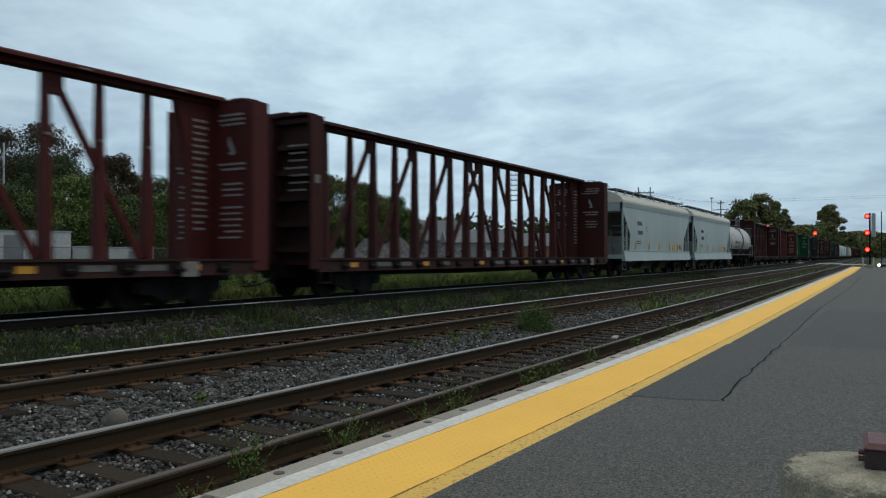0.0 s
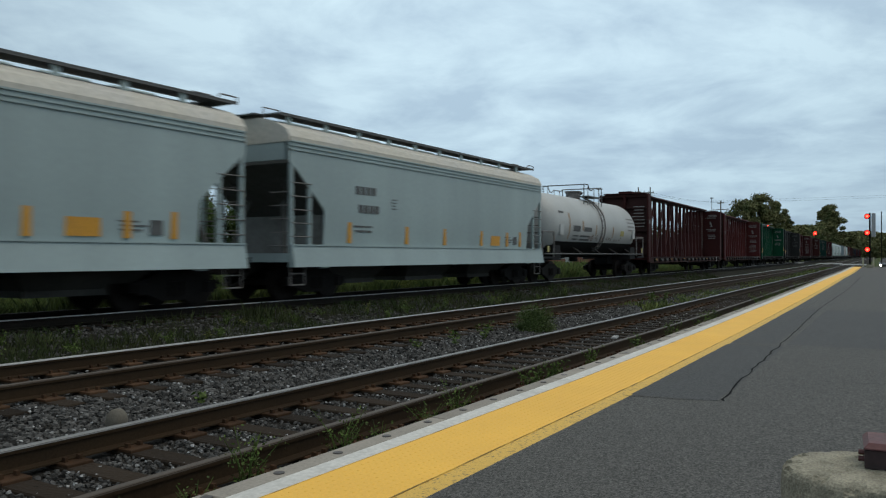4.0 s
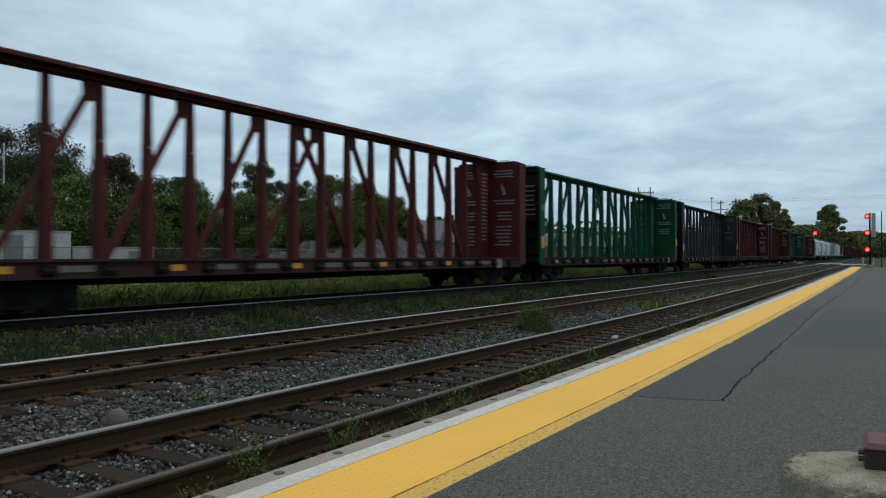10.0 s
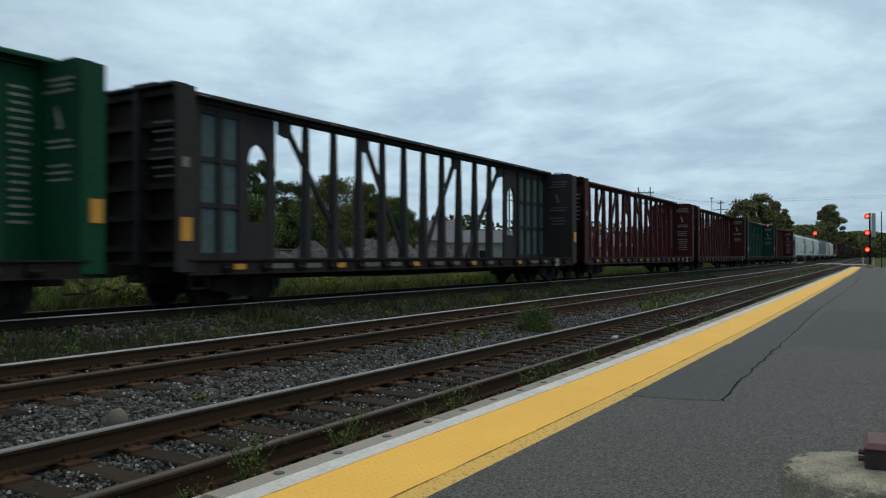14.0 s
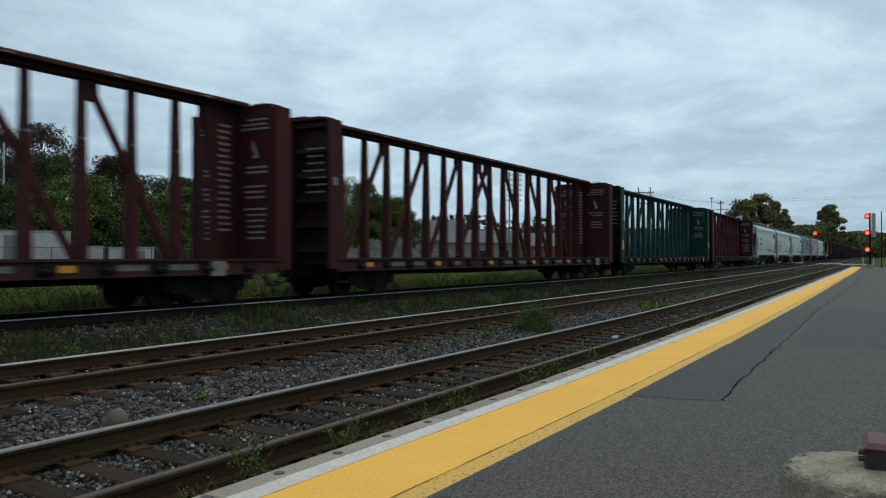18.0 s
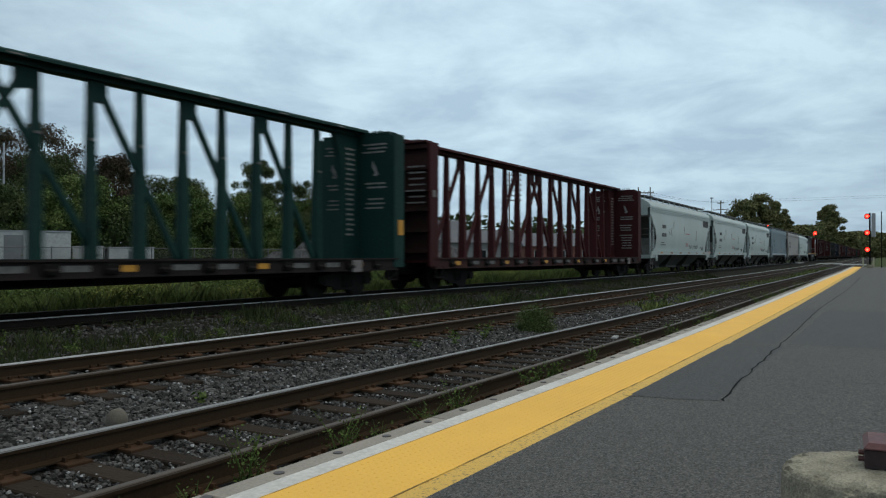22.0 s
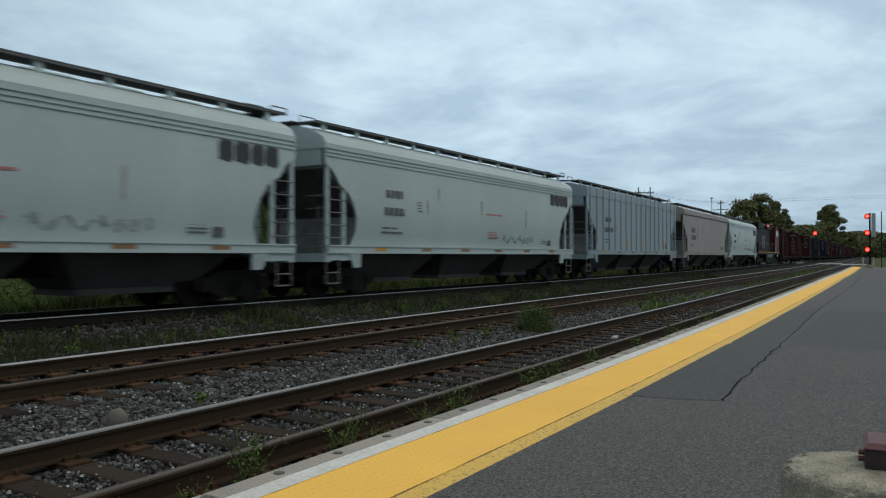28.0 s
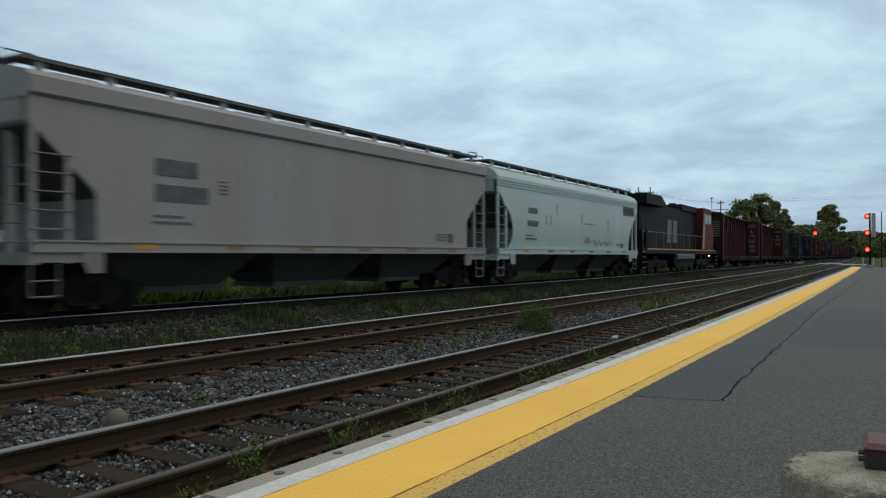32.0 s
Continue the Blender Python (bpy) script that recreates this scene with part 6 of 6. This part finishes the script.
fence = thing("chain_link_fence", "galvanised chain-link fence along the yard", "fence")
F_PTS = [(16.0 + 3.0 * i, 40.6 - 0.28 * i) for i in range(16)]
for i, (x, y) in enumerate(F_PTS):
    part("fence_post", Geo().tube((x, y, -0.1), (x, y, 1.92), 0.035, 8), M_FENCE, fence)
    if i + 1 < len(F_PTS):
        x2, y2 = F_PTS[i + 1]
        part("top_rail", Geo().tube((x, y, 1.86), (x2, y2, 1.86), 0.024, 6), M_FENCE, fence)
        g = Geo()
        L = math.hypot(x2 - x, y2 - y)
        k = 0.0
        while k < L + 1.8:
            for d in (1, -1):
                a0, z0, a1, z1 = k - 1.8, 0.0, k, 1.8
                if a0 < 0:
                    z0, a0 = -a0, 0.0
                if a1 > L:
                    z1, a1 = z1 - (a1 - L), L
                if d < 0:
                    a0, a1 = L - a0, L - a1
                if z1 > z0 + 0.02:
                    P = lambda a, z: (x + (x2 - x) * a / L, y + (y2 - y) * a / L, z)
                    g.tube(P(a0, z0), P(a1, z1), 0.006, 3)
            k += 0.16
        tagged(part("mesh_panel", g, M_FENCE, fence), kind="stuff")


def house(x, y, turn, w, d, wall_h, roof_h, wall, label):
    t = thing("house", label, "house", pose(x, y, 0.0, 0, 0, turn), group="houses behind the yard")
    part("wall", Geo().box(-w / 2, w / 2, -d / 2, d / 2, -0.1, wall_h), wall, t)
    g = Geo()
    e = 0.35
    v = [(-w / 2 - e, -d / 2 - e, wall_h - 0.1), (w / 2 + e, -d / 2 - e, wall_h - 0.1), (w / 2 + e, d / 2 + e, wall_h - 0.1), (-w / 2 - e, d / 2 + e, wall_h - 0.1), (-w / 2 - e, 0, wall_h + roof_h), (w / 2 + e, 0, wall_h + roof_h)]
    roof = part("roof", g.add(v, [(0, 1, 5, 4), (2, 3, 4, 5), (0, 4, 3), (1, 2, 5), (0, 3, 2, 1)]), M_ROOF, t, "grey shingled gable roof")
    part("chimney", Geo().box(w * 0.2, w * 0.2 + 0.5, 0.3, 0.8, wall_h, wall_h + roof_h + 0.5), M_BRICK, roof)
    nwin = max(2, int(w / 2.6))
    for k in range(nwin):
        xx = -w / 2 + w * (k + 0.5) / nwin
        win = part("window", Geo().box(xx - 0.5, xx + 0.5, -d / 2 - 0.05, -d / 2 + 0.02, 1.0, 2.2), M_SIDING, t)
        part("pane", Geo().box(xx - 0.42, xx + 0.42, -d / 2 - 0.07, -d / 2 - 0.04, 1.08, 2.12), M_GLASS, win)
    part("door", Geo().box(w * 0.05, w * 0.05 + 0.95, -d / 2 - 0.05, -d / 2 + 0.02, 0.0, 2.05), M_SIDING, t)


M_WALLGREY = surface("grey_stucco_wall", (0.20, 0.205, 0.21), (0.15, 0.15, 0.155), 0.85, scale=1, fine=10)
house(93.5, 58.0, -52, 7.0, 6.5, 3.6, 2.8, M_WALLGREY, "grey house with a shingled gable roof")
house(91.0, 49.5, -52, 9.0, 6.0, 3.2, 1.6, M_WALLGREY, "long low grey house with a shingled roof")
house(103.0, 43.5, -55, 10.0, 7.0, 2.8, 1.8, M_BRICK, "red brick house with a grey roof and pale windows")
house(116.0, 42.0, -58, 9.0, 7.0, 2.8, 1.8, M_BRICK, "red brick house behind the railway")


def utility_pole(x, y, top, arms, label, wood=M_WOODPOLE, r=0.14, lean=0.0):
    t = thing("utility_pole", label, "utility pole", pose(x, y, 0.0, 0, lean, 62))
    part("pole", Geo().tube((0, 0, -0.3), (0, 0, top), r, 10, r * 0.7), wood, t)
    for z, half in arms:
        arm = part("cross_arm", Geo().box(-half, half, -0.06, 0.06, z - 0.07, z + 0.07), wood, t)
        for k in range(4):
            xx = -half * 0.9 + half * 1.8 * k / 3
            part("insulator", Geo().tube((xx, 0, z + 0.07), (xx, 0, z + 0.24), 0.05, 6), M_STEEL, arm)
    return t


utility_pole(27.0, 47.9, 8.4, ((7.0, 0.5),), "thin grey pole at the edge of the yard", M_STEEL, 0.075, 2.0)
hp = thing("double_pole", "double wooden utility pole with cross arms and crossbars", "utility pole", pose(153.3, 45.9, 0, 0, 0, -64))
for x in (-1.15, 1.15):
    part("pole", Geo().tube((x, 0, -0.3), (x, 0, 15.0), 0.17, 10, 0.12), M_WOODPOLE, hp)
for z, half in ((13.9, 1.9), (13.1, 1.6), (11.8, 1.5)):
    arm = part("cross_arm", Geo().box(-half, half, -0.1, 0.1, z - 0.11, z + 0.11), M_WOODPOLE, hp)
    for k in range(5):
        part("insulator", Geo().tube((-half * 0.9 + half * 0.45 * k, 0, z + 0.1), (-half * 0.9 + half * 0.45 * k, 0, z + 0.4), 0.07, 6), M_STEEL, arm)
utility_pole(166.2, 35.7, 13.4, ((13.2, 0.35),), "thin pale pole beyond the crossing", M_STEEL, 0.09)
utility_pole(161.7, 33.0, 12.4, ((11.9, 0.8), (10.6, 1.9)), "dark wooden utility pole with two cross arms", M_WOODPOLE, 0.17)

# ladder-like telephone mast seen through the cars
mast = thing("telephone_mast", "pale double pole with many rung-like cross arms", "utility pole", pose(85.4, 41.6, 0, 0, 0, -62))
for x in (-0.55, 0.55):
    part("pole", Geo().tube((x, 0, -0.2), (x, 0, 11.6), 0.10, 8, 0.08), M_WOODPOLE, mast)
for k in range(6):
    z = 11.2 - 0.62 * k
    arm = part("cross_arm", Geo().box(-0.95, 0.95, -0.05, 0.05, z - 0.06, z + 0.06), M_STEEL, mast)
    for j in range(4):
        part("insulator", Geo().tube((-0.8 + 0.53 * j, 0, z + 0.06), (-0.8 + 0.53 * j, 0, z + 0.22), 0.05, 6), M_STEEL, arm)


def wire(p0, p1, sag, r=0.012):
    pts = []
    for i in range(13):
        f = i / 12
        p = Vector(p0).lerp(Vector(p1), f)
        p.z -= sag * 4 * f * (1 - f)
        pts.append(p)
    solid("overhead_wire", Geo().pipe(pts, r, 4), M_GRIME, "thin dark overhead wire between poles", "wire", group="overhead wires")


for z, yy in ((14.1, 1.0), (14.1, -1.0), (12.0, 0.6)):
    wire((153.3, 45.9 + yy, z), (161.7, 33.0 + yy * 0.3, z - 2.0), 0.5, 0.013)
for z in (12.9, 13.3):
    wire((166.2, 35.7, z - 0.5), (172.0, -30.0, z + 0.6), 0.5, 0.013)

# ---- signals, crossing and the far end of the platform ----
def signal_lamp(parent, x, y, z, r=0.165):
    head = part("signal_head", Geo().tube((x + 0.02, y, z), (x + 0.10, y, z), r + 0.075, 16), M_BLACK, parent, "round black signal head")
    hood = Geo()
    n = 14
    ring = lambda q, xx: [(xx, y + q * math.cos(a), z + q * math.sin(a)) for a in [math.radians(-20 + 220 * i / n) for i in range(n + 1)]]
    a, b = ring(r + 0.01, x + 0.02), ring(r + 0.01, x - 0.26)
    c, d = ring(r + 0.025, x - 0.26), ring(r + 0.025, x + 0.02)
    v = a + b + c + d
    m = n + 1
    f = []
    for k in range(4):
        k2 = (k + 1) % 4
        f += [(k * m + i, k * m + i + 1, k2 * m + i + 1, k2 * m + i) for i in range(n)]
    part("hood", hood.add(v, f), M_BLACK, head)
    part("lens", Geo().tube((x - 0.01, y, z), (x + 0.02, y, z), r * 0.55, 14), M_SIGNAL_RED, head, "glowing red lens")
    # an added glowing ring stands in for the red halo round the lamp
    part("lens_rim", Geo().tube((x + 0.0, y, z), (x + 0.02, y, z), r, 14), M_SIGNAL_HALO, head, "dimmer glowing ring added as the lamp's red halo")


E_MAST = along(88.0, 2.1)
signal = thing("signal_mast", "steel signal mast with three lit red lamps", "railway signal", pose(E_MAST.x, E_MAST.y, Z_PLAT + 0.08))
part("mast_pole", Geo().tube((0, 0, 0), (0, 0, 5.5), 0.08, 10), M_GRIME, signal)
part("mast_base", Geo().slab(-0.3, 0.3, -0.3, 0.3, 0.0, 0.35, 0.03), M_CONCRETE, signal)
for z in (5.15, 3.52, 1.85):
    signal_lamp(signal, -0.25, 0.22, z, 0.2)
    part("lamp_arm", Geo().box(-0.2, 0.0, 0.0, 0.45, z - 0.05, z + 0.05), M_STEEL, signal)
part("relay_box", Geo().slab(-0.2, 0.25, -0.5, -0.14, 3.1, 5.45, 0.03), M_STEEL, signal, "tall galvanised relay box")
part("side_pole", Geo().tube((0.22, -1.0, 0.0), (0.22, -1.0, 5.6), 0.045, 8), M_GRIME, signal)

SIG2 = (235.0, 23.15)
sig2 = thing("signal_mast", "low signal mast with one lit red lamp beyond the tracks", "railway signal", pose(SIG2[0], SIG2[1], -0.1))
part("mast_pole", Geo().tube((0, 0, 0), (0, 0, 8.1), 0.09, 8), M_GRIME, sig2)
signal_lamp(sig2, -0.2, 0.0, 7.6, 0.46)

cross = thing("crossing_signal", "level crossing signal with red flashing lamps", "crossing signal", pose(148.5, 22.9, -0.1))
part("mast_pole", Geo().tube((0, 0, 0), (0, 0, 7.2), 0.09, 8), M_STEEL, cross)
part("gantry", Geo().box(-0.1, 0.1, -1.2, 1.2, 6.4, 6.5).box(-0.1, 0.1, -1.2, 1.2, 7.0, 7.08), M_STEEL, cross)
for y in (-0.7, 0.7):
    lamp = part("flasher", Geo().tube((-0.12, y, 6.8), (0.0, y, 6.8), 0.2, 12), M_BLACK, cross)
    part("lens", Geo().tube((-0.14, y, 6.8), (-0.12, y, 6.8), 0.11 if y < 0 else 0.08, 12), M_SIGNAL_RED if y < 0 else M_GRIME, lamp)
part("gantry_box", Geo().slab(-0.1, 0.1, 0.4, 1.4, 6.6, 7.3, 0.03), M_SIDING, cross)

M_PLANK = surface("pale_crossing_panel", (0.30, 0.30, 0.29), (0.2, 0.2, 0.19), 0.85, scale=1.2, fine=12, per_piece=0.15)
crossing = thing("level_crossing", "pale concrete panels of a level crossing between rails", "level crossing", kind="structure")
for y, z in ((Y_NEAR, 0.0), (Y_MID, Z_MID), (Y_FAR, Z_FAR)):
    for k, (a, b) in enumerate(((-1.7, -0.82), (-0.68, 0.68), (0.82, 1.7))):
        for j in range(4):
            q = part("panel", Geo().slab(-1.4, 1.4, a, b, -0.16, -0.01, 0.02), M_PLANK, crossing)
            q.matrix_basis = at_track(140.0 + 2.85 * j, y, z)
road = solid("road", Geo().box(-5.5, 5.5, -40, -1.6, -0.25, -0.03).box(-5.5, 5.5, 15.8, 60, -0.2, 0.1), M_ASPHALT, "asphalt road that crosses the tracks", "road", at_track(144.3, 0.0, 0.0), kind="structure")

M_BOLLARD = surface("cream_post_paint", (0.42, 0.40, 0.28), (0.3, 0.28, 0.2), 0.6, scale=4, fine=20)
for i, (s, y) in enumerate(((99.5, 2.9), (96.2, 1.85), (97.0, 0.1), (100.5, -1.6))):
    p = along(s, y)
    b = thing("bollard", "cream painted steel post at the platform end", "bollard", pose(p.x, p.y, Z_PLAT), group="posts at the platform end")
    part("post", Geo().tube((0, 0, -0.1), (0, 0, 1.05), 0.085, 10), M_BOLLARD, b)
    part("cap", Geo().tube((0, 0, 1.05), (0, 0, 1.12), 0.085, 10, 0.03), M_BOLLARD, b)

# dark platform sign with a white figure
p = along(86.0, 0.2)
sign = thing("platform_sign", "dark sign board with a white figure on posts", "sign", pose(p.x, p.y, Z_PLAT, 0, 0, 0))
part("post", Geo().tube((0, 0, 0), (0, 0, 4.3), 0.05, 8), M_GRIME, sign)
part("board", Geo().slab(-0.05, 0.05, -1.6, 0.12, 2.75, 4.0, 0.02), M_BLACK, sign)
part("figure", Geo().box(-0.058, -0.05, -0.42, -0.28, 2.95, 3.55).box(-0.058, -0.05, -0.28, -0.18, 3.38, 3.48), M_LETTER, sign, "white figure on the sign")
p = along(92.0, -0.9)
shed = thing("platform_shelter", "dark brown station hut beyond the platform lamps", "shelter", pose(p.x + 6, p.y - 2.2, Z_PLAT))
part("wall", Geo().box(-2, 2, -2.4, 2.0, -0.1, 2.6), M_BRICK, shed)
part("roof", Geo().slab(-2.3, 2.3, -2.7, 2.3, 2.6, 2.85, 0.05), M_ROOF, shed)

# white litter on the ballast
solid("litter", Geo().slab(-0.16, 0.16, -0.05, 0.05, 0, 0.04, 0.015).slab(0.2, 0.36, -0.03, 0.04, 0, 0.02, 0.008), M_PALE_STONE, "scrap of white plastic lying between the rails", "litter", at_track(14.9, 5.0, -0.20, 10))


def road_car(label):
    c = thing("car", label, "car")
    M_CAR = surface("dark_car_paint", (0.03, 0.032, 0.036), rough=0.3, scale=2, bump=0.0)
    part("body", Geo().prism([(-2.2, 0.35), (2.2, 0.35), (2.25, 0.75), (1.2, 0.95), (-2.2, 1.0), (-2.25, 0.6)], -0.85, 0.85), M_CAR, c)
    part("cabin", Geo().loft([[(-1.9, -0.8, 0.98), (1.15, -0.8, 0.95), (1.15, 0.8, 0.95), (-1.9, 0.8, 0.98)], [(-1.4, -0.62, 1.45), (0.3, -0.62, 1.45), (0.3, 0.62, 1.45), (-1.4, 0.62, 1.45)]]), M_GLASS, c)
    part("roof", Geo().slab(-1.42, 0.32, -0.64, 0.64, 1.44, 1.48, 0.02), M_CAR, c)
    for x in (-1.35, 1.35):
        for y in (-0.78, 0.78):
            w = part("wheel", Geo().tube((x, y - 0.1, 0.32), (x, y + 0.1, 0.32), 0.32, 16), M_BLACK, c)
            part("rim", Geo().tube((x, y - 0.11, 0.32), (x, y + 0.11, 0.32), 0.19, 12), M_STEEL, w)
    for y in (-0.62, 0.62):
        part("headlight", Geo().tube((2.2, y, 0.66), (2.27, y, 0.66), 0.12, 12), M_HEADLIGHT, c, "lit white headlight")
    return c


road_vehicle = road_car("dark car with lit headlights beyond the platform")


# ---- what moves ----
SPEEDS = ((0.0, 10.45), (2.5, 10.5), (5.0, 10.573), (10.0, 10.612), (16.0, 10.576), (22.0, 10.77), (27.0, 11.172), (32.0, 11.484))


def run(t):
    """How far the train has gone by t seconds."""
    d = 0.0
    for (ta, va), (tb, vb) in zip(SPEEDS, SPEEDS[1:]):
        if t <= ta:
            break
        u = min(t, tb) - ta
        d += va * u + (vb - va) / (tb - ta) * u * u / 2
    return d


def motions():
    times = [1.0 * i for i in range(33)]
    for car, q in cars:
        walk(car, [(t, at_far(q - run(t), Z_FAR)) for t in times])
    stay = ((0.0, 2.9, 0), (2.0, 2.75, 0), (5.0, 2.7, 0), (6.5, 2.55, -4), (7.5, 1.6, -16), (8.5, -0.6, -30), (10.0, -5.0, -42), (12.0, -12.0, -60), (32.0, -24.0, -75))
    walk(road_vehicle, [(t, pose(106.0 + 0.25 * (y - 2.9), y, -0.36, 0, 0, 180 + turn)) for t, y, turn in stay])
    # the wheels roll; wheelsets at the same place on their trucks share one roll
    rolling = {}
    for car, q in cars:
        for w in [o for o in car.children_recursive if o.name.split(".")[0] == "wheelset"]:
            rolling.setdefault(round(w.location.x, 2), []).append(w)
    for x, group in rolling.items():
        lead = group[0]
        walk(lead, [(i / 30, pose(x, 0, 0.457, 0, -math.degrees(run(i / 30) / 0.457) % 360.0, 0)) for i in range(961)])
        for w in group[1:]:
            w.rotation_mode = "QUATERNION"
            w.animation_data_create()
            w.animation_data.action = lead.animation_data.action
            w.animation_data.action_slot = lead.animation_data.action_slot


motions()
